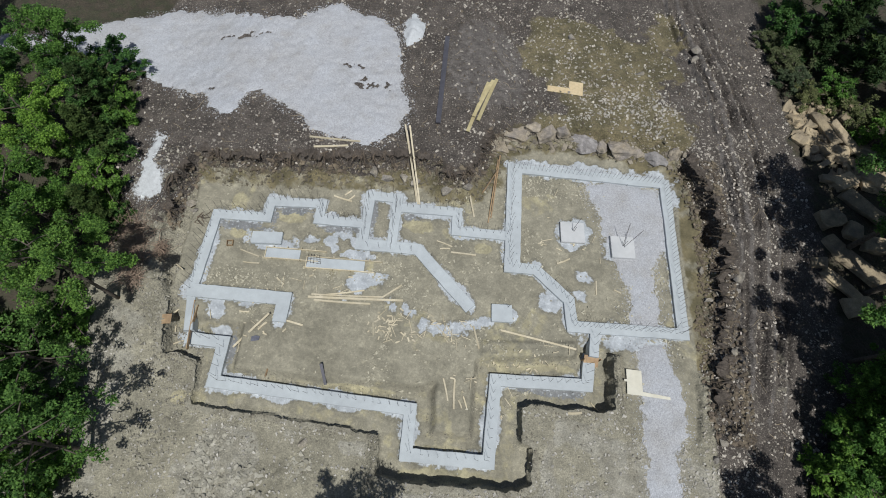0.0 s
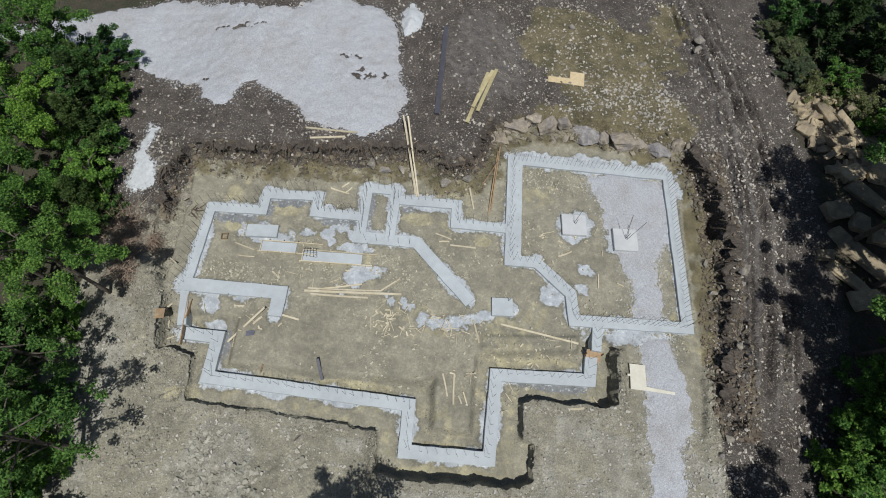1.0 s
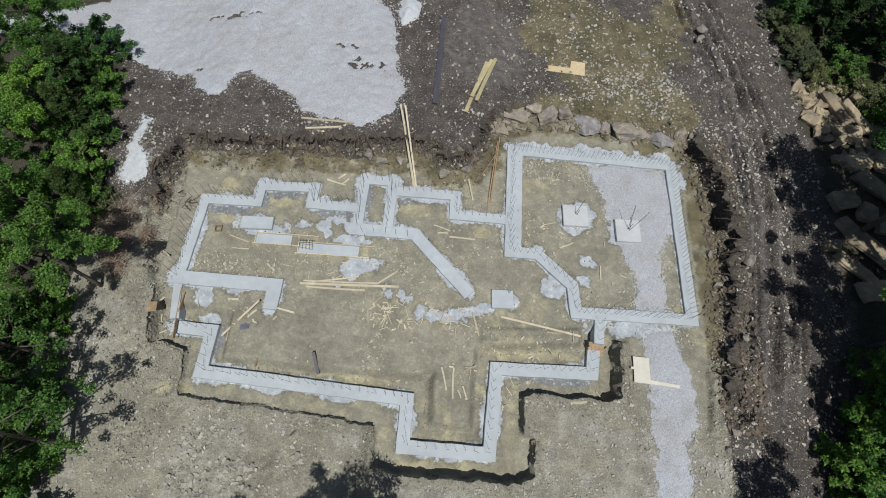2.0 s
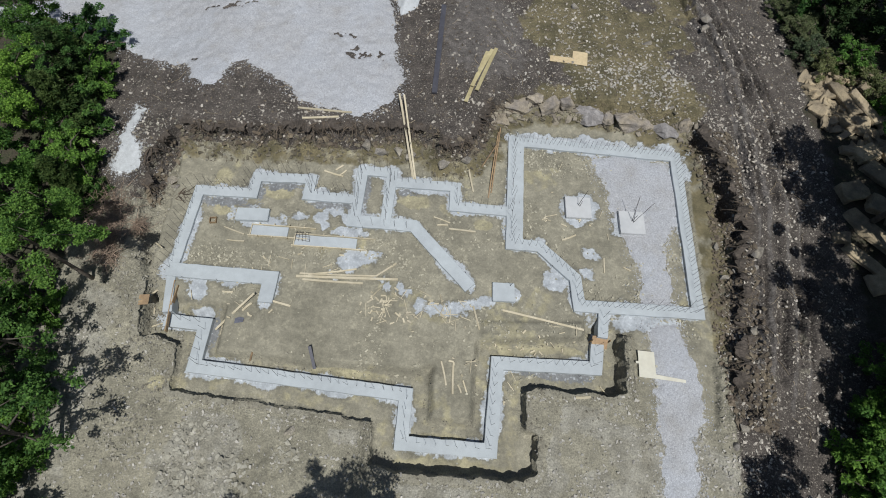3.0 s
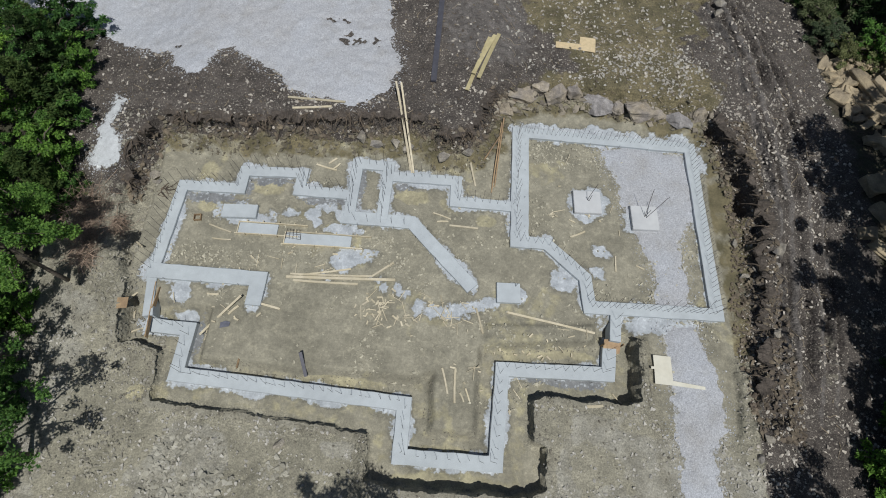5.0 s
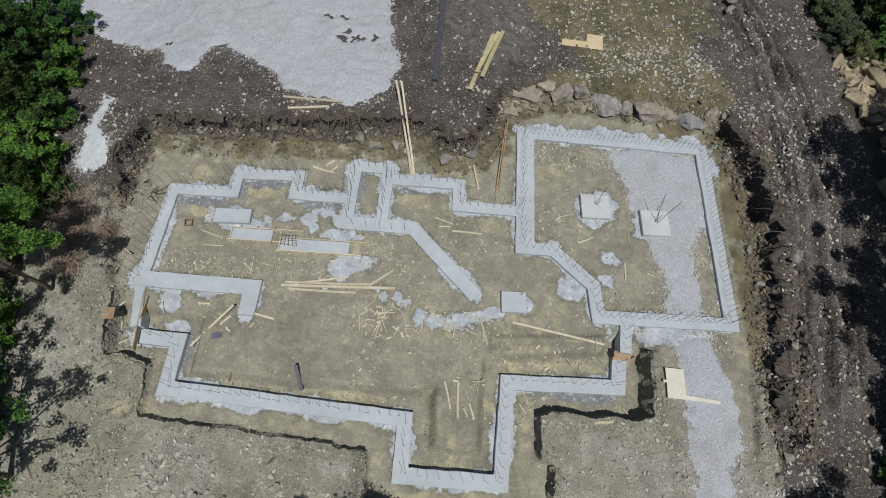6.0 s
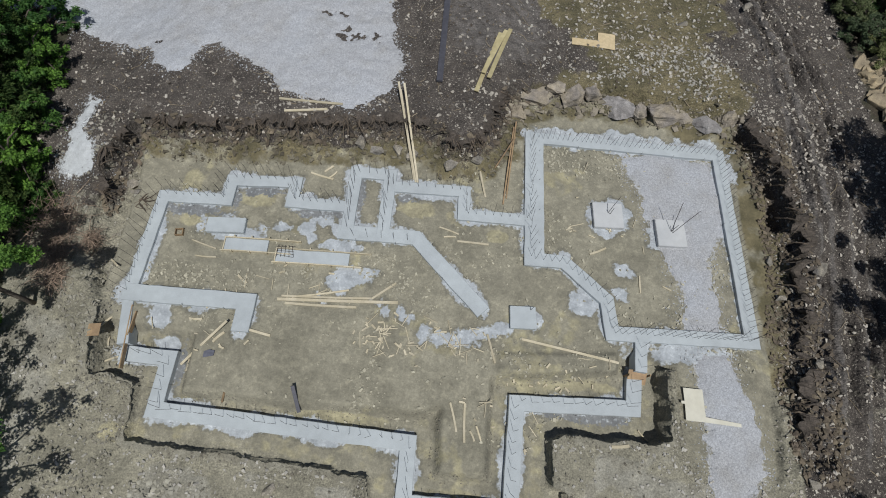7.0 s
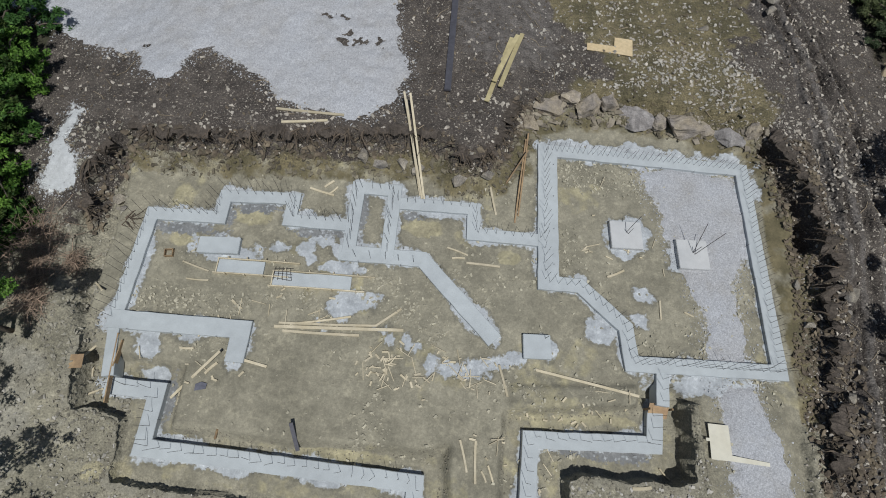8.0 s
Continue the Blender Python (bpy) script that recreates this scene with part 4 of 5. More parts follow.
# ---- wood scraps ----
rng = random.Random(77)
scraps = [mesh_of("wood_scrap", board_bm(ln, w, 0.03), lumber) for ln, w in ((0.16, 0.06), (0.3, 0.04), (0.45, 0.03), (0.22, 0.07), (0.6, 0.028), (0.12, 0.05))]
spots = [(-2.75, -4.75, 0.6, 0.45, 26), (-1.9, -5.4, 0.9, 0.5, 22), (0.1, -5.15, 0.8, 0.45, 18), (-0.6, -4.6, 1.2, 0.4, 12), (-3.4, -5.4, 0.5, 0.4, 10),
         (5.4, 0.2, 2.4, 1.6, 16), (-7, -3.2, 2.5, 0.7, 14), (3.4, -6.3, 1.6, 0.2, 10), (1.0, -7.5, 0.8, 0.9, 8), (-9, -5.5, 1.5, 0.8, 12), (2.9, -8.4, 0.3, 1.0, 5), (5, -5.6, 1.5, 0.5, 8)]
for cx, cy, sx, sy, count in spots:
    for _ in range(count):
        x, y = rng.gauss(cx, sx * 0.6), rng.gauss(cy, sy * 0.6)
        ob = new("wood_scrap", rng.choice(scraps))
        ob.matrix_world = pose(x, y, height_at(x, y) + 0.008 + rng.random() * 0.03, rng.gauss(0, 5), rng.gauss(0, 5), rng.uniform(0, 180))
        tagged(ob, "small scrap of pale cut wood on clay", "wood scrap", "wood scraps")


# ---- rocks ----
def rock_bm(seed, sx, sy, sz, points=13, chip=0.025):
    """An angular broken rock: a hull of random points with chipped faces."""
    r = random.Random(seed)
    bm = bmesh.new()
    for _ in range(points):
        v = Vector((r.gauss(0, 1), r.gauss(0, 1), r.gauss(0, 1))).normalized() * r.uniform(0.75, 1.0)
        bm.verts.new((max(-0.8, min(0.8, v.x)) * sx, max(-0.8, min(0.8, v.y)) * sy, max(-0.7, min(0.7, v.z)) * sz))
    res = bmesh.ops.convex_hull(bm, input=bm.verts[:])
    bmesh.ops.delete(bm, geom=[g for g in res["geom_unused"] if isinstance(g, bmesh.types.BMVert)], context="VERTS")
    if chip:
        bmesh.ops.subdivide_edges(bm, edges=bm.edges[:], cuts=2, use_grid_fill=True)
        for v in bm.verts:
            d = noise.noise_vector(v.co * (2.2 / max(sx, 0.3)) + Vector((seed, 0, 0))) + 0.5 * noise.noise_vector(v.co * 7 + Vector((0, seed, 0)))
            v.co += d * chip * 1.6 * max(sx, sy)
    return bm


def slab_bm(seed, sx, sy, sz):
    """A split stone slab: a skewed block with broken edges."""
    r = random.Random(seed)
    bm = bmesh.new()
    bmesh.ops.create_cube(bm, size=1.0)
    for v in bm.verts:
        v.co = Vector((v.co.x * 2 * sx * r.uniform(0.75, 1.0), v.co.y * 2 * sy * r.uniform(0.7, 1.0), v.co.z * 1.4 * sz * r.uniform(0.75, 1.0)))
    bmesh.ops.bevel(bm, geom=bm.edges[:], offset=0.12 * sz, segments=1, affect="EDGES")
    bmesh.ops.triangulate(bm, faces=bm.faces[:])
    bmesh.ops.subdivide_edges(bm, edges=bm.edges[:], cuts=2, use_grid_fill=True)
    for v in bm.verts:
        v.co += noise.noise_vector(v.co * 3.1 + Vector((seed, 0, 0))) * 0.2 * sy + (noise.cell_vector(v.co * 4 + Vector((seed, 0, 0))) - Vector((0.5, 0.5, 0.5))) * 0.14 * sy + noise.noise_vector(v.co * 8 + Vector((0, seed, 0))) * 0.04
    return bm


def boulder(x, y, sx, sy, sz, rz, mat, label, seed, group, tilt=(0, 0), sink=0.35, split=False):
    ob = new("boulder", mesh_of("boulder", slab_bm(seed, sx, sy, sz) if split else rock_bm(seed, sx, sy, sz), mat))
    ob.matrix_world = pose(x, y, height_at(x, y) + sz * (0.7 - sink), tilt[0], tilt[1], rz)
    return tagged(ob, label, "boulder", group)


def ledge_bm(seed, sx, sy, sz):
    """A block of fractured bedrock with stepped beds and broken faces."""
    bm = rock_bm(seed, sx, sy, sz, 16, 0)
    bmesh.ops.triangulate(bm, faces=bm.faces[:])
    bmesh.ops.subdivide_edges(bm, edges=bm.edges[:], cuts=3, use_grid_fill=True)
    bm.normal_update()
    shift = Vector((seed * 1.7, 0, 0))
    for v in bm.verts:
        crack = abs(noise.noise(v.co * 2.6 + shift))
        facet = noise.cell_vector(v.co * 3.4 + shift + noise.noise_vector(v.co * 2) * 0.4) - Vector((0.5, 0.5, 0.5))
        v.co += v.normal * (0.16 * crack - 0.05) + facet * 0.1 * min(sx, 0.7) + noise.noise_vector(v.co * 9 + shift) * 0.02
    return bm


ledge_rock = material("ledge_rock", (0.32, 0.275, 0.21), 0.9, 0.22, 5, 1.6, 0.9, second=(0.245, 0.22, 0.20), per_object=0.16, fine=22, dist=0.05)[0]
grey_ledge = material("grey_ledge", (0.31, 0.295, 0.29), 0.9, 0.22, 5, 1.8, 0.9, second=(0.235, 0.22, 0.215), per_object=0.12, fine=22, dist=0.05)[0]
for i, (x, y, sx, sy, sz, rz, grey) in enumerate(((3.0, 6.35, 0.85, 0.6, 0.55, 15, 0), (4.6, 6.5, 0.6, 0.5, 0.5, 60, 0), (6.55, 6.2, 0.98, 0.6, 0.55, -14, 1), (8.75, 5.95, 0.92, 0.5, 0.5, -6, 0), (10.7, 5.75, 0.8, 0.52, 0.5, 8, 1),
                                                 (11.7, 5.95, 0.42, 0.36, 0.4, 50, 0), (2.15, 5.6, 0.4, 0.5, 0.36, 75, 0), (5.55, 6.6, 0.5, 0.42, 0.4, 20, 0), (7.7, 6.0, 0.42, 0.36, 0.36, 40, 0), (9.75, 5.95, 0.45, 0.36, 0.36, 10, 0), (3.8, 6.75, 0.45, 0.4, 0.36, 0, 0))):
    ob = new("bedrock_block", mesh_of("bedrock_block", ledge_bm(200 + i, sx * 1.25, sy * 1.2, sz * 1.1), grey_ledge if grey else ledge_rock))
    ob.matrix_world = pose(x, y, height_at(x, y + 0.35) - 0.1 * sz, 10 * math.sin(i * 2.3), 8 * math.cos(i * 1.7), rz)
    tagged(ob, "fractured grey bedrock jutting from the clay bank" if grey else "fractured tan bedrock jutting from the clay bank", "bedrock", "bedrock in the bank")
for i, (x, y, sx, sy, sz, rz) in enumerate(((-13.9, 0.6, 0.42, 0.3, 0.28, 30), (-13.5, 0.1, 0.3, 0.22, 0.2, 0), (-3.9, 2.75, 0.4, 0.3, 0.3, 10), (-2.4, 2.7, 0.38, 0.3, 0.28, 50), (-0.7, 2.25, 0.42, 0.3, 0.3, 20),
                                           (-4.6, 3.05, 0.45, 0.32, 0.3, 80), (14.0, -1.2, 0.5, 0.26, 0.25, 55), (14.15, -1.75, 0.22, 0.2, 0.16, 0), (-5.85, -10.4, 0.27, 0.24, 0.2, 15), (13.3, -4.9, 0.3, 0.25, 0.2, 70), (12.2, -8.9, 0.3, 0.22, 0.2, 0),
                                           (11.9, -9.6, 0.25, 0.2, 0.15, 40), (12.7, -2.3, 0.3, 0.22, 0.2, 20), (12.6, -0.7, 0.28, 0.2, 0.2, 85), (-3.0, 2.9, 0.35, 0.3, 0.3, 130), (0.4, 2.6, 0.35, 0.26, 0.25, 0),
                                           (6.1, 14.0, 0.3, 0.25, 0.2, 0), (13.9, 13.8, 0.5, 0.35, 0.3, 30), (10.2, 11.6, 0.36, 0.28, 0.12, 10), (13.6, 12.9, 0.45, 0.3, 0.25, 60))):
    boulder(x, y, sx, sy, sz, rz, boulder_rock, "loose pale brown rock lying in broken soil", 230 + i, "loose rocks")
r = random.Random(9)
for i in range(190):
    x, y = r.uniform(19.3, 23.6), r.uniform(5.2, 11.2)
    if y > 12.2 - 0.25 * (x - 19) or x - 19.3 < 0.45 * (7.5 - y):
        continue
    s = r.uniform(0.16, 0.52)
    boulder(x, y, s, s * r.uniform(0.5, 0.8), s * r.uniform(0.3, 0.5), r.uniform(0, 180), sandstone, "tan broken sandstone block in a loose pile", 300 + i, "sandstone pile", (r.gauss(0, 18), r.gauss(0, 18)), r.uniform(0.0, 0.5), True)
for i, (x, y, sx, sy, sz, rz, tx) in enumerate(((20.9, 8.9, 1.25, 0.3, 0.22, -62, 12), (21.8, 8.3, 1.2, 0.34, 0.25, -58, -10), (22.6, 9.2, 1.0, 0.3, 0.22, -50, 8))):
    boulder(x, y, sx, sy, sz, rz, sandstone, "long tan sandstone slab lying on the pile", 360 + i, "sandstone pile", (tx, 6), -1.2, True)
for i, (x, y, sx, sy, sz, rz) in enumerate(((22.1, 3.8, 1.5, 0.5, 0.22, -46), (20.75, 0.7, 1.9, 0.55, 0.22, -46), (19.9, 2.9, 0.75, 0.55, 0.34, 20), (20.9, 2.3, 0.6, 0.45, 0.34, 70), (21.9, 1.6, 0.65, 0.5, 0.36, -10),
                                           (19.9, -0.6, 1.2, 0.34, 0.24, -46), (20.6, -1.7, 0.75, 0.55, 0.3, 12), (23.0, 5.6, 0.8, 0.5, 0.35, -40), (21.3, 5.4, 0.7, 0.5, 0.35, 30), (18.9, 0.4, 0.4, 0.3, 0.25, 0))):
    boulder(x, y, sx, sy, sz, rz, sandstone, "large flat sandstone slab in tree shade", 380 + i, "shaded slabs", (4, -3), 0.0, True)

SHAPES = []
for k in range(10):
    bm = rock_bm(500 + k, 1.0, 0.72, 0.5, 9, 0)
    bmesh.ops.triangulate(bm, faces=bm.faces[:])
    bm.verts.index_update()
    SHAPES.append((np.array([v.co[:] for v in bm.verts]), np.array([[v.index for v in f.verts] for f in bm.faces])))
    bm.free()


def scatter(name, count, area, size, mat, label, category, seed, accept, proud=0.15):
    """Loose stones on the ground, in one mesh; accept gives the chance that a stone lies at x, y."""
    g = np.random.default_rng(seed)
    x, y = g.uniform(area[0], area[1], count), g.uniform(area[2], area[3], count)
    ok = g.random(count) < accept(x, y)
    x, y = x[ok], y[ok]
    s = size[0] + (size[1] - size[0]) * g.random(len(x)) ** 3.2
    z = ground_height(x, y)
    turn, tip = g.uniform(0, 6.28, len(x)), g.normal(0, 0.35, len(x))
    co, tri, base = [], [], 0
    kind = g.integers(0, len(SHAPES), len(x))
    for k, (v, f) in enumerate(SHAPES):
        pick = kind == k
        if not pick.any():
            continue
        n = int(pick.sum())
        c, sn, t = np.cos(turn[pick])[:, None], np.sin(turn[pick])[:, None], tip[pick][:, None]
        vx, vy, vz = (v[:, i][None, :] * s[pick][:, None] for i in range(3))
        vz = vz + vx * np.sin(t)
        p = np.stack([x[pick][:, None] + vx * c - vy * sn, y[pick][:, None] + vx * sn + vy * c, z[pick][:, None] + vz + proud * s[pick][:, None]], -1)
        co.append(p.reshape(-1, 3))
        tri.append((f[None] + (base + len(v) * np.arange(n))[:, None, None]).reshape(-1, 3))
        base += n * len(v)
    me = bpy.data.meshes.new(name)
    me.from_pydata(np.concatenate(co).tolist(), [], np.concatenate(tri).tolist())
    me.materials.append(mat)
    return tagged(new(name, me), label, category, kind="stuff")


def dry(x, y):
    return (inside(x, y, GRAVEL_NORTH) < 0.1) & (inside(x, y, GRAVEL_EAST) < 0) & (inside(x, y, LIME) < 0.0) & (inside(x, y, GRAVEL_MOUND) < 0.1)


scatter("north_stones", 42000, (-18, 19, 1.5, 18), (0.014, 0.15), stone, "pale stones strewn over dark topsoil", "stones", 1,
        lambda x, y: dry(x, y) * (inside(x, y, PIT) < -0.35) * (0.12 + 0.55 * step(0.0, 0.5, fbm(x, y, 2.5, 3, 61)) + 0.5 * step(3, 6, x) * step(0.0, 0.4, fbm(x, y, 1.6, 3, 62))))
scatter("east_stones", 30000, (11.5, 19, -13, 6.5), (0.012, 0.13), stone, "pale stones in churned dark soil along the track", "stones", 2,
        lambda x, y: dry(x, y) * (inside(x, y, PIT) < -0.05) * 0.7 * (0.1 + 0.3 * step(0.0, 0.4, fbm(x, y, 1.2, 3, 63)) + 0.35 * step(14.6, 13.2, x)))
scatter("south_stones", 30000, (-16.5, 12, -16, -6.8), (0.012, 0.12), island_tint(material("pale_stone", (0.42, 0.40, 0.36), 0.9, 0.12, 9, 3.0, 0.4), 0.25), "pale clay stones on bare subsoil", "stones", 3,
        lambda x, y: dry(x, y) * (inside(x, y, PIT) < -0.08) * (0.26 + 0.6 * step(0.1, 0.5, fbm(x, y, 2, 3, 64))))
scatter("rubble", 8000, (-13, -5.0, -15.2, -10.4), (0.03, 0.24), island_tint(material("clay_rubble", (0.355, 0.34, 0.29), 0.95, 0.12, 9, 2, 0.5, second=(0.29, 0.275, 0.225)), 0.25), "broken clay rubble in a low heap", "rubble", 4,
        lambda x, y: step(0.1, 0.55, fbm(x, y, 1.4, 3, 65) + 0.6 - 0.5 * np.hypot((x + 8.6) / 3.0, (y + 12.4) / 1.7)), -0.12)
scatter("west_clods", 15000, (-17, -11.2, -12, 3), (0.015, 0.13), island_tint(material("pale_clod", (0.30, 0.285, 0.24), 0.95, 0.2, 9, 2, 0.5, second=(0.22, 0.205, 0.165)), 0.35), "broken clods of earth on the slope", "clods", 5,
        lambda x, y: dry(x, y) * (inside(x, y, PIT) < 0.5) * (0.25 + 0.6 * step(0, 0.4, fbm(x, y, 1.6, 3, 66))))
scatter("bank_clods", 16000, (-14.5, 13.2, 1.6, 7.2), (0.02, 0.2), island_tint(material("bank_clod", (0.175, 0.158, 0.118), 0.95, 0.25, 9, 2, 0.5, second=(0.115, 0.10, 0.072)), 0.3), "crumbled earth and stones on the excavation bank", "clods", 6,
        lambda x, y: (inside(x, y, PIT) < 0.5) * (inside(x, y, PIT) > -0.75) * 0.6)
scatter("soil_lumps", 9000, (11.9, 13.9, -9, 5.5), (0.03, 0.2), island_tint(material("soil_lump", (0.10, 0.08, 0.062), 0.95, 0.25, 9, 2, 0.5, second=(0.17, 0.14, 0.10)), 0.3), "dark soil lumps heaped beside the footing", "clods", 7,
        lambda x, y: (inside(x, y, PIT) < 0.35) * 0.45)
scatter("topsoil_lumps", 15000, (-17.5, 18.5, 1.8, 17), (0.02, 0.12), bpy.data.materials["soil_lump"], "dark lumps of churned topsoil", "clods", 8,
        lambda x, y: dry(x, y) * (inside(x, y, PIT) < -0.2) * 0.4)
scatter("floor_chips", 60000, (-12.2, 11.2, -8.5, 5.2), (0.015, 0.12), island_tint(material("clay_chip", (0.42, 0.395, 0.31), 0.95, 0.12, 9, 3, 0.3), 0.25), "small clay and stone chips on the pit floor", "stones", 9,
        lambda x, y: (inside(x, y, PIT) > 0.2) * (0.02 + 0.3 * step(0.15, 0.5, fbm(x, y, 1.7, 3, 67)) + 0.75 * step(0.7, 0.15, along(x, y, [(-11.6, -3.3), (-8.2, -3.3)])) + 0.5 * step(0.6, 0.1, along(x, y, [(-9.6, -4.9), (-8.4, -4.7)])) + 0.4 * step(0.6, 0.1, along(x, y, [(-7.2, -2.9), (-5.6, -3.0)]))
                                             + 0.5 * step(0.9, 0.2, along(x, y, [(-3.4, -2.2), (-1.2, -3.6)])) + 0.6 * step(1.1, 0.3, along(x, y, [(3.6, 3.4), (6.2, 3.2)]))))

def edge_of(x, y):
    d = np.minimum(np.minimum(np.abs(inside(x, y, GRAVEL_NORTH)), np.abs(inside(x, y, GRAVEL_EAST))), np.abs(inside(x, y, GRAVEL_GARAGE)))
    return np.minimum(d, np.abs(inside(x, y, LIME) - 0.1))


scatter("loose_gravel", 110000, (-20, 12, -14, 14), (0.018, 0.07), island_tint(material("gravel_stone", (0.40, 0.41, 0.43), 0.9, 0.1, 9, 3, 0.3), 0.25), "loose pale crushed stone along the gravel's edge", "gravel", 10,
        lambda x, y: 0.9 * step(0.75, 0.1, edge_of(x, y)))

scatter("south_clods", 16000, (-13, 12, -16, -6.5), (0.015, 0.09), clod, "small earth clods on the bare subsoil", "clods", 15,
        lambda x, y: dry(x, y) * (inside(x, y, PIT) < -0.1) * (0.1 + 0.5 * step(0.0, 0.4, fbm(x, y, 1.3, 4, 69))))
scatter("rough_stones", 30000, (1.8, 13.5, 6.2, 13.5), (0.015, 0.15), bpy.data.materials["pale_stone"], "pale broken stones strewn over olive soil", "stones", 14,
        lambda x, y: (inside(x, y, PIT) < -0.5) * (0.03 + 0.24 * step(-0.1, 0.5, fbm(x, y, 1.5, 4, 68)) * step(13.5, 8.5, y)))
scatter("lip_lumps", 16000, (-15, 3, -1, 6.5), (0.03, 0.26), bpy.data.materials["soil_lump"], "dark topsoil lumps breaking off the bank's lip", "clods", 11,
        lambda x, y: (inside(x, y, PIT) < -0.25) * (inside(x, y, PIT) > -0.85) * 0.6)
scatter("edge_crumbs", 60000, (-13.5, 8.5, -12.2, -4.6), (0.012, 0.075), clod, "crumbled clay along the trench edge", "clods", 12,
        lambda x, y: (np.abs(inside(x, y, PIT) + 0.2) < 0.16) * 0.6)
scatter("mound_crumbs", 30000, (-10, 6.5, -10, -5.2), (0.012, 0.06), clod, "small clay crumbs along the trench shoulder", "clods", 13,
        lambda x, y: (np.abs(inside(x, y, PLATFORM)) < 0.18) * 0.5)

scatter("ledge_rubble", 2600, (1.6, 12.3, 5.0, 7.2), (0.05, 0.34), island_tint(material("ledge_chip", (0.26, 0.23, 0.18), 0.95, 0.2, 6, 2, 0.7, second=(0.2, 0.175, 0.145)), 0.35), "broken bedrock pieces between the blocks in the bank", "rubble", 16,
        lambda x, y: (np.abs(inside(x, y, PIT) + 0.15) < 0.5) * 0.35, -0.05)

# ---- roots and twigs in the banks ----
r = random.Random(31)
bm = bmesh.new()
for edge, count, spread in ((NORTH_EDGE, 130, 1.0), (EAST_EDGE, 34, 0.9)):
    for _ in range(count):
        k = r.randrange(len(edge[0]))
        x, y, nx, ny, top = (float(v[k]) for v in edge)
        for _ in range(r.choice((1, 2, 3, 4))):
            size = r.choice((0.008, 0.012, 0.012, 0.018, 0.026, 0.036))
            ln = r.uniform(0.25, 0.95) * spread
            side_way = r.gauss(0, 1.1)
            p = Vector((x - nx * r.uniform(-0.2, 0.25), y - ny * r.uniform(-0.2, 0.25), top + r.uniform(-0.06, 0.06)))
            d = Vector((-nx - ny * side_way, -ny + nx * side_way, r.uniform(-0.3, 0.4))).normalized()
            pts, rad = [], []
            for j in range(6):
                q = p.copy()
                q.z = max(q.z, height_at(q.x, q.y) + size)
                pts.append(q)
                rad.append(size * (1 - 0.14 * j))
                p = p + d * ln / 5
                d = (d + Vector((r.gauss(0, 0.18), r.gauss(0, 0.18), -0.32))).normalized()
            tube(bm, pts, rad, 4)
me = mesh_of("roots", bm, root_skin)
tagged(new("roots", me), "torn dark roots hanging from the topsoil lip", "roots", kind="stuff")
bm = bmesh.new()
for i in range(170):
    x, y = (r.uniform(-17, 12), r.uniform(3.4, 12)) if i < 110 else (r.uniform(12.5, 17), r.uniform(-9, 8))
    if not bool(dry(np.array([x]), np.array([y]))[0]) or bool(inside(np.array([x]), np.array([y]), PIT)[0] > -0.5):
        continue
    a, ln = r.uniform(0, 6.28), r.uniform(0.15, 0.9)
    pts = []
    for j in range(4):
        u = x + math.cos(a) * ln * j / 3
        v = y + math.sin(a) * ln * j / 3
        a += r.gauss(0, 0.25)
        pts.append((u, v, height_at(u, v) + 0.03))
    tube(bm, pts, [0.014, 0.012, 0.009, 0.006], 4)
tagged(new("twigs", mesh_of("twigs", bm, island_tint(material("dry_twig", (0.34, 0.28, 0.2), 0.9, 0.2), 0.4))), "dry pale twigs strewn over the soil", "twigs", kind="stuff")


def dead_bush(x, y, radius, seed):
    """A low bush of dry brown branches."""
    g = random.Random(seed)
    bm = bmesh.new()
    for _ in range(230):
        a, h = g.uniform(0, 6.28), g.random()
        p = Vector((g.gauss(0, 0.3) * radius, g.gauss(0, 0.3) * radius, 0.05 + 0.5 * h))
        d = Vector((math.cos(a), math.sin(a), g.gauss(0.15, 0.3))).normalized()
        pts, rad = [], []
        size = g.choice((0.006, 0.008, 0.01, 0.016))
        for j in range(5):
            q = p.copy()
            q.z = max(q.z, 0.02)
            pts.append(q)
            rad.append(size * (1 - 0.17 * j))
            p = p + d * radius * 0.2
            d = (d + Vector((g.gauss(0, 0.25), g.gauss(0, 0.25), g.gauss(-0.1, 0.15)))).normalized()
        tube(bm, pts, rad, 3)
    ob = new("dead_bush", mesh_of("dead_bush", bm, dry_brush))
    ob.matrix_world = pose(x, y, height_at(x, y))
    return tagged(ob, "dry pinkish-brown dead bush in tree shade", "bush", "dead bushes")


dry_brush = island_tint(material("dry_brush", (0.33, 0.25, 0.19), 0.9, 0.2, second=(0.22, 0.16, 0.12)), 0.4)
dead_bush(-16.1, -1.5, 1.5, 41)
dead_bush(-15.6, -2.7, 1.1, 44)
dead_bush(-15.1, -3.9, 0.8, 42)
dead_bush(-14.6, -2.2, 0.7, 43)


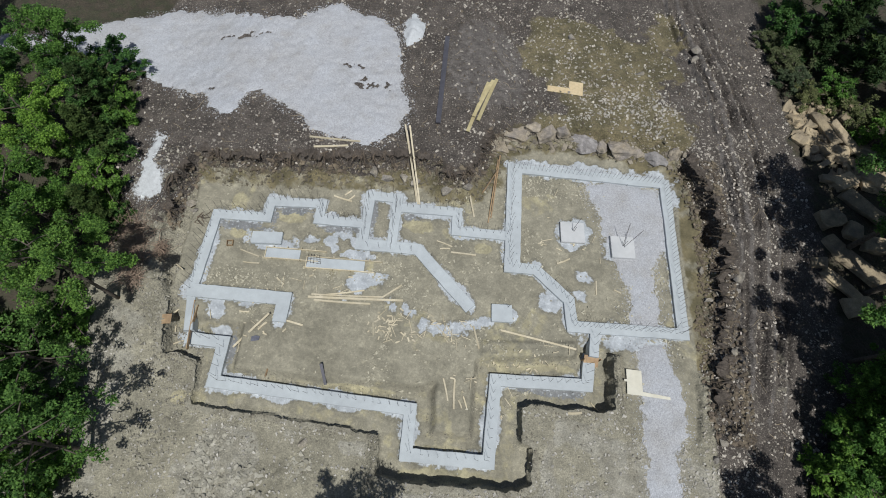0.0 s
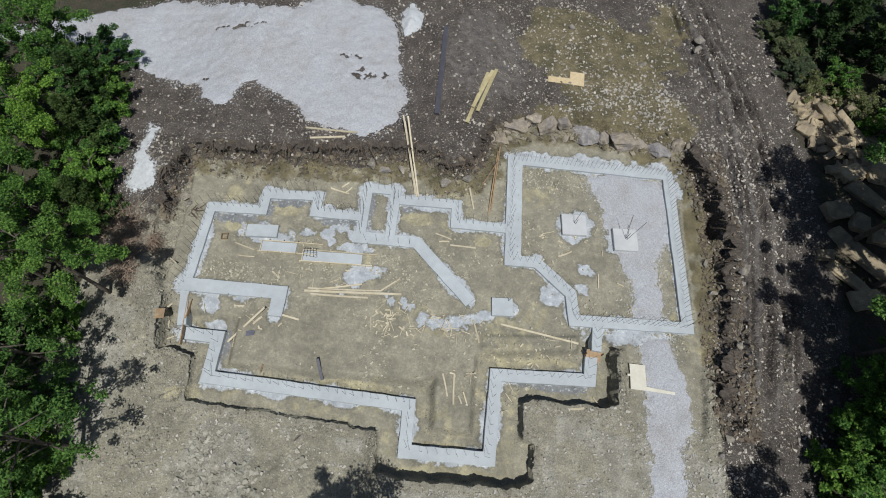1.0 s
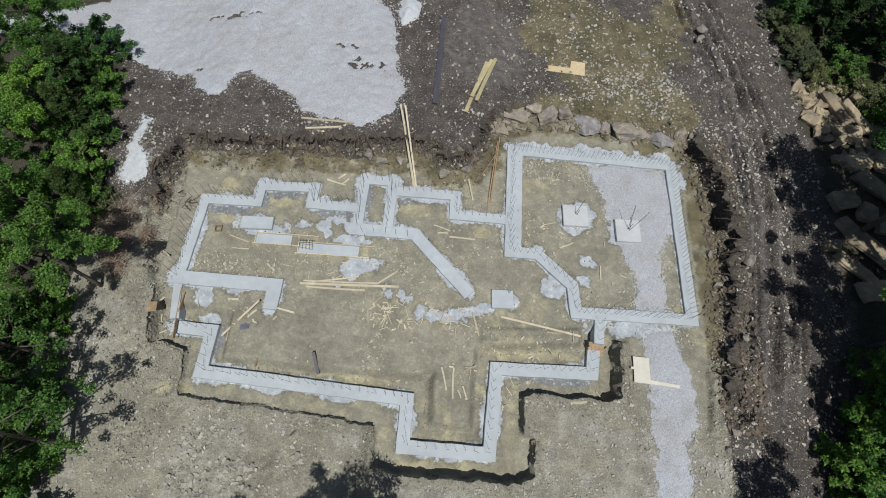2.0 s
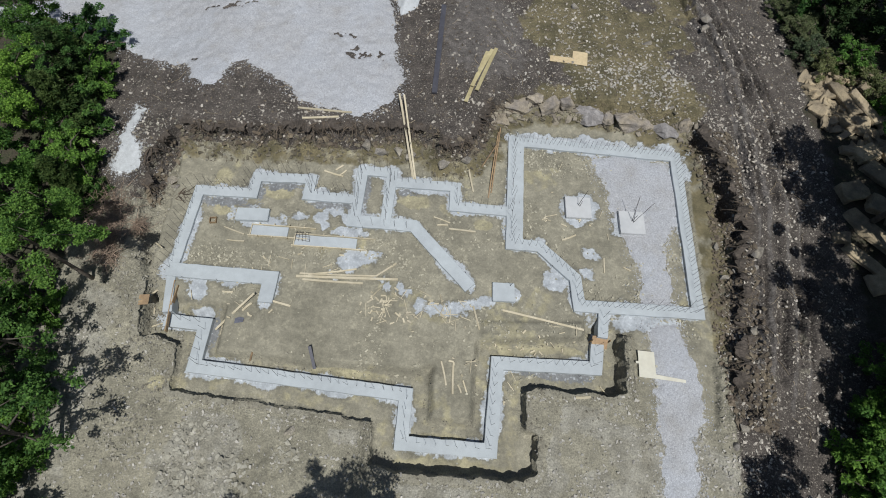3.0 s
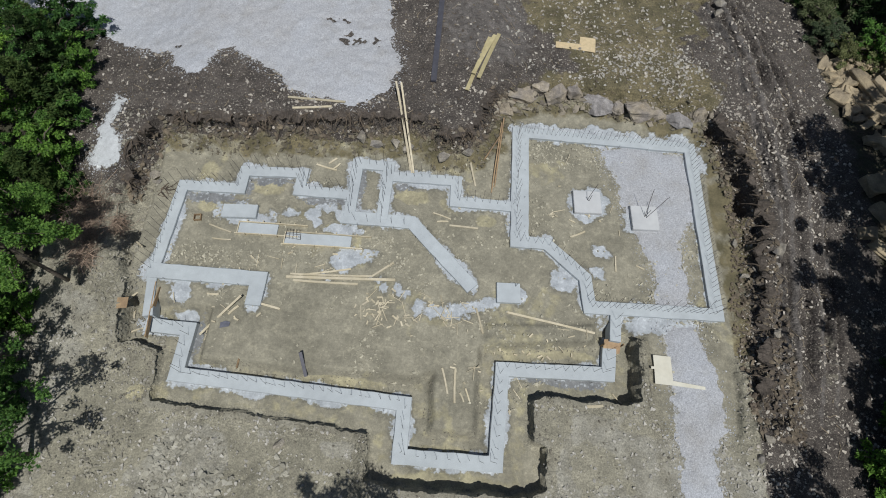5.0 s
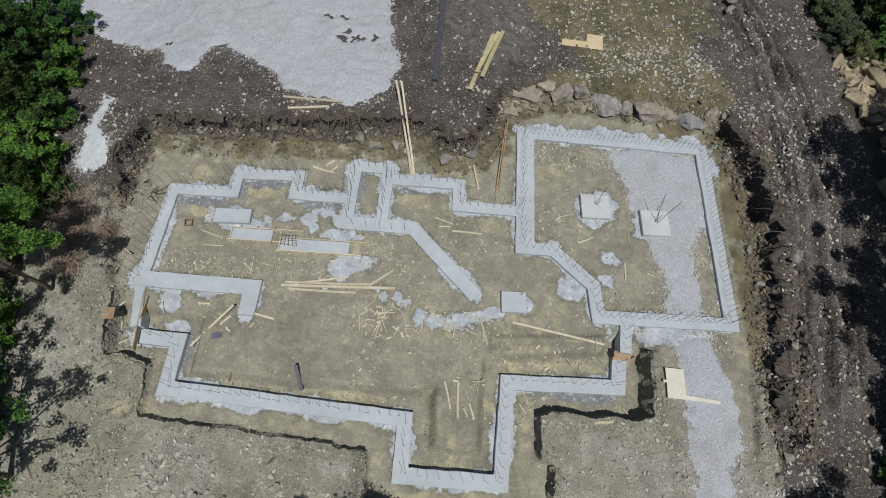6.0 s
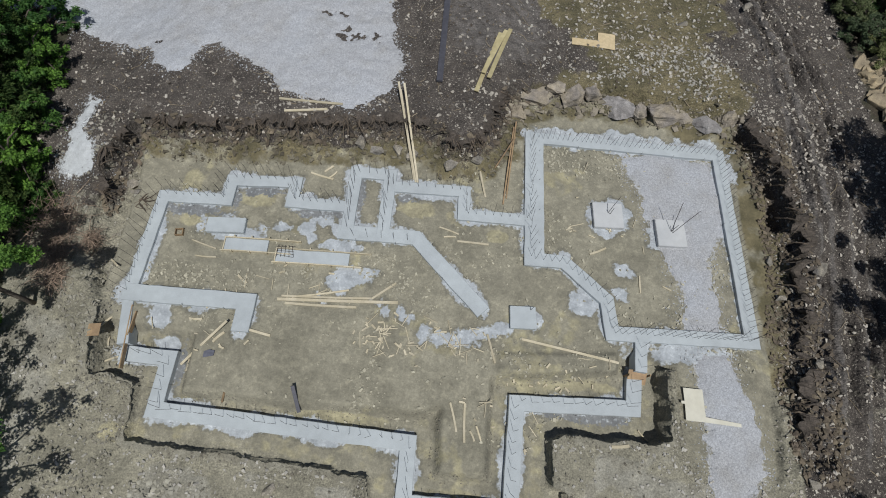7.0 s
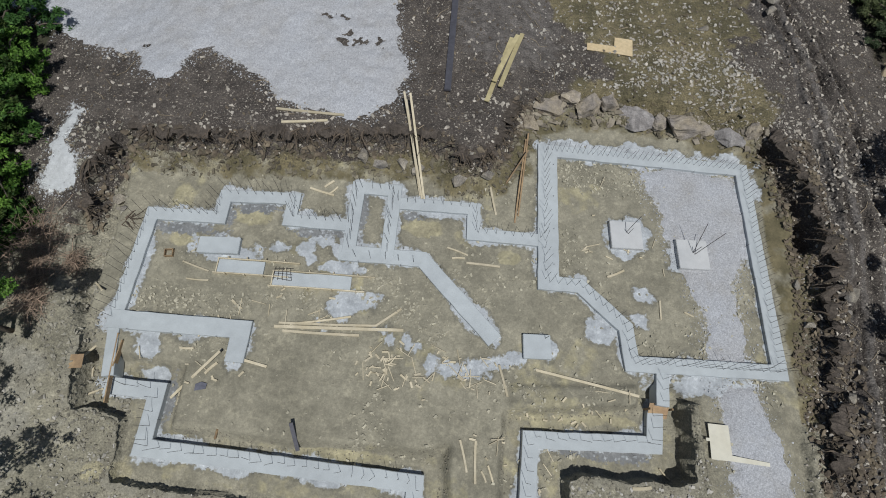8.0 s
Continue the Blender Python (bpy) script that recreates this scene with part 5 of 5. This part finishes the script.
# ---- trees ----
def leaves_mesh(name, centres, spreads, per, size, mat, seed, droop=0.3, long=1.6):
    """Many small bent leaves round the given clump centres, one mesh."""
    rng = np.random.default_rng(seed)
    k = len(centres)
    c = np.repeat(np.array(centres), per, axis=0)
    s = np.repeat(np.array(spreads), per)[:, None]
    off = rng.normal(0, 1, c.shape)
    off /= np.maximum(np.linalg.norm(off, axis=1, keepdims=True), 1e-6)
    off *= rng.random((len(c), 1)) ** 0.45
    off[:, 2] *= 0.7
    p = c + off * s
    a = rng.normal(0, 1, p.shape)
    a[:, 2] = a[:, 2] * 0.45 - droop
    a /= np.linalg.norm(a, axis=1, keepdims=True)
    up = rng.normal(0, 0.8, p.shape) + np.array([0, 0, 1.0])
    b = np.cross(a, up)
    b /= np.maximum(np.linalg.norm(b, axis=1, keepdims=True), 1e-6)
    nn = np.cross(b, a)
    w = size * rng.uniform(0.6, 1.3, (len(p), 1))
    v = np.stack([p + a * w * 0.3 - b * w * 0.5 - nn * w * 0.15, p + a * w * 0.3 + b * w * 0.5, p + a * w * long - nn * w * 0.25], 1)
    me = bpy.data.meshes.new(name)
    n = len(p)
    me.from_pydata(v.reshape(-1, 3).tolist(), [], np.arange(3 * n).reshape(n, 3).tolist())
    me.materials.append(mat)
    return me


def broadleaf(seed, height, radius, mat, per=270, size=0.085, label="leafy green deciduous tree at the edge of the clearing", clear=0.28):
    rng = random.Random(seed)
    tree = new("tree")
    tagged(tree, label, "tree", "trees round the clearing")
    bm = bmesh.new()
    bend = [rng.uniform(-0.06, 0.06) * height for _ in range(4)]
    trunk_line = [(bend[0] * s * s + bend[2] * s ** 3, bend[1] * s * s + bend[3] * s ** 3, -0.3 + s * (height * 0.88 + 0.3)) for s in [i / 8 for i in range(9)]]
    tube(bm, trunk_line, [0.025 * height * (1 - 0.9 * i / 8) * 0.55 + 0.012 for i in range(9)], 8)
    centres, spreads = [], []
    limbs = 15
    for i in range(limbs):
        s = clear + (0.97 - clear) * (i + rng.random()) / limbs
        j = min(7, int(s * 8))
        base = Vector(trunk_line[j]).lerp(Vector(trunk_line[j + 1]), s * 8 - j)
        ang = i * 2.4 + rng.uniform(-0.5, 0.5)
        q = (s - clear) / (1 - clear)
        reach = radius * (0.35 + 0.9 * math.sin(math.pi * min(1, 0.22 + 0.78 * q)) ** 0.8) * rng.uniform(0.55, 1.15)
        tip = base + Vector((math.cos(ang) * reach, math.sin(ang) * reach, reach * rng.uniform(0.1, 0.6)))
        mid = base.lerp(tip, 0.5) + Vector((rng.uniform(-0.15, 0.15), rng.uniform(-0.15, 0.15), 0.12 * reach))
        tube(bm, [base, mid, tip], [0.045, 0.028, 0.01], 5)
        for f in (0.5, 0.75, 1.0):
            for _ in range(2):
                c = base.lerp(tip, f) + Vector([rng.gauss(0, 0.16 * radius) for _ in range(3)])
                centres.append(tuple(c))
                spreads.append(radius * rng.uniform(0.09, 0.22))
    part("trunk", bm, bark, tree, smooth=True)
    crown = new("crown", leaves_mesh("crown", centres, spreads, per, size, mat, seed))
    crown.parent = tree
    return tree


def cedar(seed, height, radius):
    rng = random.Random(seed)
    tree = new("cedar_tree")
    tagged(tree, "dark green cedar with feathery drooping sprays", "tree", "trees round the clearing")
    bm = bmesh.new()
    tube(bm, [(0, 0, -0.3), (0.04, 0, height * 0.5), (0, 0.03, height * 0.96)], [0.14, 0.09, 0.02], 8)
    centres, spreads = [], []
    for i in range(85):
        s = 0.06 + 0.93 * rng.random() ** 0.85
        ang = rng.uniform(0, 2 * math.pi)
        r = radius * (1 - s) ** 0.75 * rng.uniform(0.5, 1.1) + 0.05
        z = height * s
        tip = Vector((math.cos(ang) * r, math.sin(ang) * r, z + 0.25 * r))
        if i % 4 == 0:
            tube(bm, [(0, 0, z - 0.2 * r), tuple(tip)], [0.03, 0.008], 4)
        for f in (0.55, 0.8, 1.0):
            centres.append((tip.x * f, tip.y * f, z + 0.25 * r * f))
            spreads.append(0.16 + 0.2 * radius * (1 - s) * 0.5)
    part("trunk", bm, bark, tree, smooth=True)
    crown = new("crown", leaves_mesh("crown", centres, spreads, 62, 0.085, leaf_cedar, seed, droop=-0.25, long=2.8))
    crown.parent = tree
    return tree


def plant(proto, x, y, scale, turn, lean=(0, 0)):
    m = pose(x, y, height_at(x, y) - 0.05, lean[0], lean[1], turn)
    t = copy_thing(proto, m)
    t.scale = (scale, scale, scale)
    return t


protos = [broadleaf(101, 7.0, 2.3, leaf_bright), broadleaf(102, 7.5, 2.1, leaf_mid), broadleaf(103, 6.2, 2.5, leaf_bright, per=290),
          broadleaf(104, 8.5, 2.6, leaf_mid, per=300), broadleaf(105, 6.8, 1.8, leaf_mid, per=80, label="sparse tree with bare limbs and few green leaves"),
          broadleaf(106, 11.0, 3.1, leaf_mid, per=260, size=0.11, label="tall tree with a high leafy crown", clear=0.5)]
shrubs = [broadleaf(111, 1.9, 1.0, leaf_bright, per=90, size=0.075, label="low bright green shrub at the wood's edge", clear=0.08),
          broadleaf(112, 1.5, 1.0, leaf_mid, per=90, size=0.075, label="low dark green shrub at the wood's edge", clear=0.08),
          broadleaf(113, 1.1, 0.9, leaf_weed, per=80, size=0.06, label="grey-green weedy bush beside the stone pile", clear=0.05),
          broadleaf(114, 3.8, 1.9, leaf_bright, per=230, size=0.08, label="dense green thicket at the wood's edge", clear=0.08)]
cedars = [cedar(121, 6.0, 1.7), cedar(122, 5.0, 1.5)]
for ob, (x, y) in zip(protos + shrubs + cedars, ((-24, -18), (-28, -12), (-27, 3), (-30, 9), (-23, -14), (21.2, -1.0), (-25, -9), (-26, -3), (-24, -21), (24, -14), (30, 16), (33, 9))):
    ob.matrix_basis = pose(x, y, height_at(x, y) - 0.05)
for k, x, y, s, turn in ((4, -19.0, -4.4, 1.0, 40), (5, -15.6, -4.9, 0.6, 40), (2, -19.6, -1.6, 0.85, 130), (2, -20.8, 2.4, 0.75, 10), (4, -16.2, -8.2, 0.9, 200), (4, -14.2, -11.4, 0.95, 80),
                         (0, -18.3, -9.2, 0.85, 300), (2, -16.9, -13.0, 0.8, 20), (4, -21.8, 7.6, 0.7, 160),
                         (3, -22.8, -3.2, 0.9, 45), (1, -23.2, 3.3, 0.9, 250), (0, -21.2, 6.6, 0.75, 15), (3, -21.5, -11, 0.9, 100), (0, -27.5, 6.5, 0.9, 70),
                         (1, -25.4, 0.2, 0.95, 190), (2, -19.5, -15.2, 0.9, 270), (0, -14.6, -16.8, 0.8, 10), (4, -19.4, 4.8, 0.62, 330)):
    plant(protos[k], x, y, s, turn)
for k, x, y, s, turn in ((3, -2.2, -16.4, 1.0, 30), (1, -7.0, -16.6, 0.9, 140), (0, 13.9, -13.8, 0.9, 60), (5, 20.0, -6.3, 0.85, 250), (2, 19.4, -7.6, 0.8, 10), (5, 20.6, 1.4, 0.9, 110),
                         (5, 19.6, -4.6, 0.9, 200), (5, 23.2, 0.9, 0.95, 320), (3, 21.8, -12.5, 0.9, 250), (1, 22.8, -6.2, 1.0, 15), (2, 25.6, 5.8, 0.9, 75),
                         (1, 22.0, 16.8, 0.85, 20)):
    plant(protos[k], x, y, s, turn)
for k, x, y, s, turn in ((1, -18.3, 2.6, 0.75, 20), (0, -19.0, 4.9, 0.65, 80), (1, -17.5, -0.9, 0.7, 150), (0, -18.0, -7.2, 0.8, 150), (1, -19.8, 6.4, 0.6, 10), (0, 23.2, 12.6, 1.0, 0), (1, 21.6, 14.8, 1.0, 70), (0, 25.6, 10.6, 1.0, 150), (1, 25.4, 14.6, 1.1, 220), (0, 28.2, 12.8, 1.1, 300), (1, 24.0, 17.6, 1.0, 40), (0, 27.6, 17.4, 1.1, 90), (1, 27.4, 8.2, 1.0, 10)):
    plant(cedars[k], x, y, s, turn)
for k, x, y, s, turn in ((0, -17.9, 0.6, 1.1, 0), (1, -18.3, 2.6, 1.2, 60), (0, -18.6, 5.4, 1.0, 10), (1, -17.3, -1.0, 0.8, 99), (0, -17.2, -6.2, 1.0, 12), (1, -15.9, -9.6, 0.9, 45),
                         (0, -15.4, -12.4, 1.0, 240), (1, -14.7, -14.4, 1.1, 200), (0, -16.4, -10.8, 0.9, 33), (1, -19.6, 7.9, 1.2, 75), (0, 17.0, -9.6, 1.2, 20), (0, 17.8, -10.3, 1.3, 200), (0, 16.8, -10.9, 1.1, 140), (0, 18.0, -9.3, 1.2, 290), (0, 17.4, -11.6, 1.3, 75), (3, 17.9, -9.6, 0.9, 120), (3, 19.8, -12.6, 0.95, 220), (3, 18.6, -13.8, 0.8, 320), (3, 18.6, -7.9, 0.85, 60), (3, 19.3, -6.4, 0.75, 160), (3, 19.8, -9.2, 1.1, 20), (3, 20.3, -11.2, 1.1, 70), (3, 20.9, -8.2, 1.15, 110), (3, 20.2, -14.2, 1.0, 10), (3, 16.8, -12.4, 0.4, 80),
                         (3, 18.0, -8.0, 0.4, 150), (2, 19.9, 12.4, 1.1, 0), (2, 20.6, 11.3, 1.1, 50), (2, 19.8, 14.0, 1.2, 90), (0, 21.6, 11.6, 1.0, 30), (2, 22.9, 9.8, 1.2, 170), (2, 19.6, 15.8, 1.1, 200),
                         (1, 20.2, 16.6, 1.4, 70), (0, 23.4, 8.2, 1.1, 10)):
    plant(shrubs[k], x, y, s, turn)
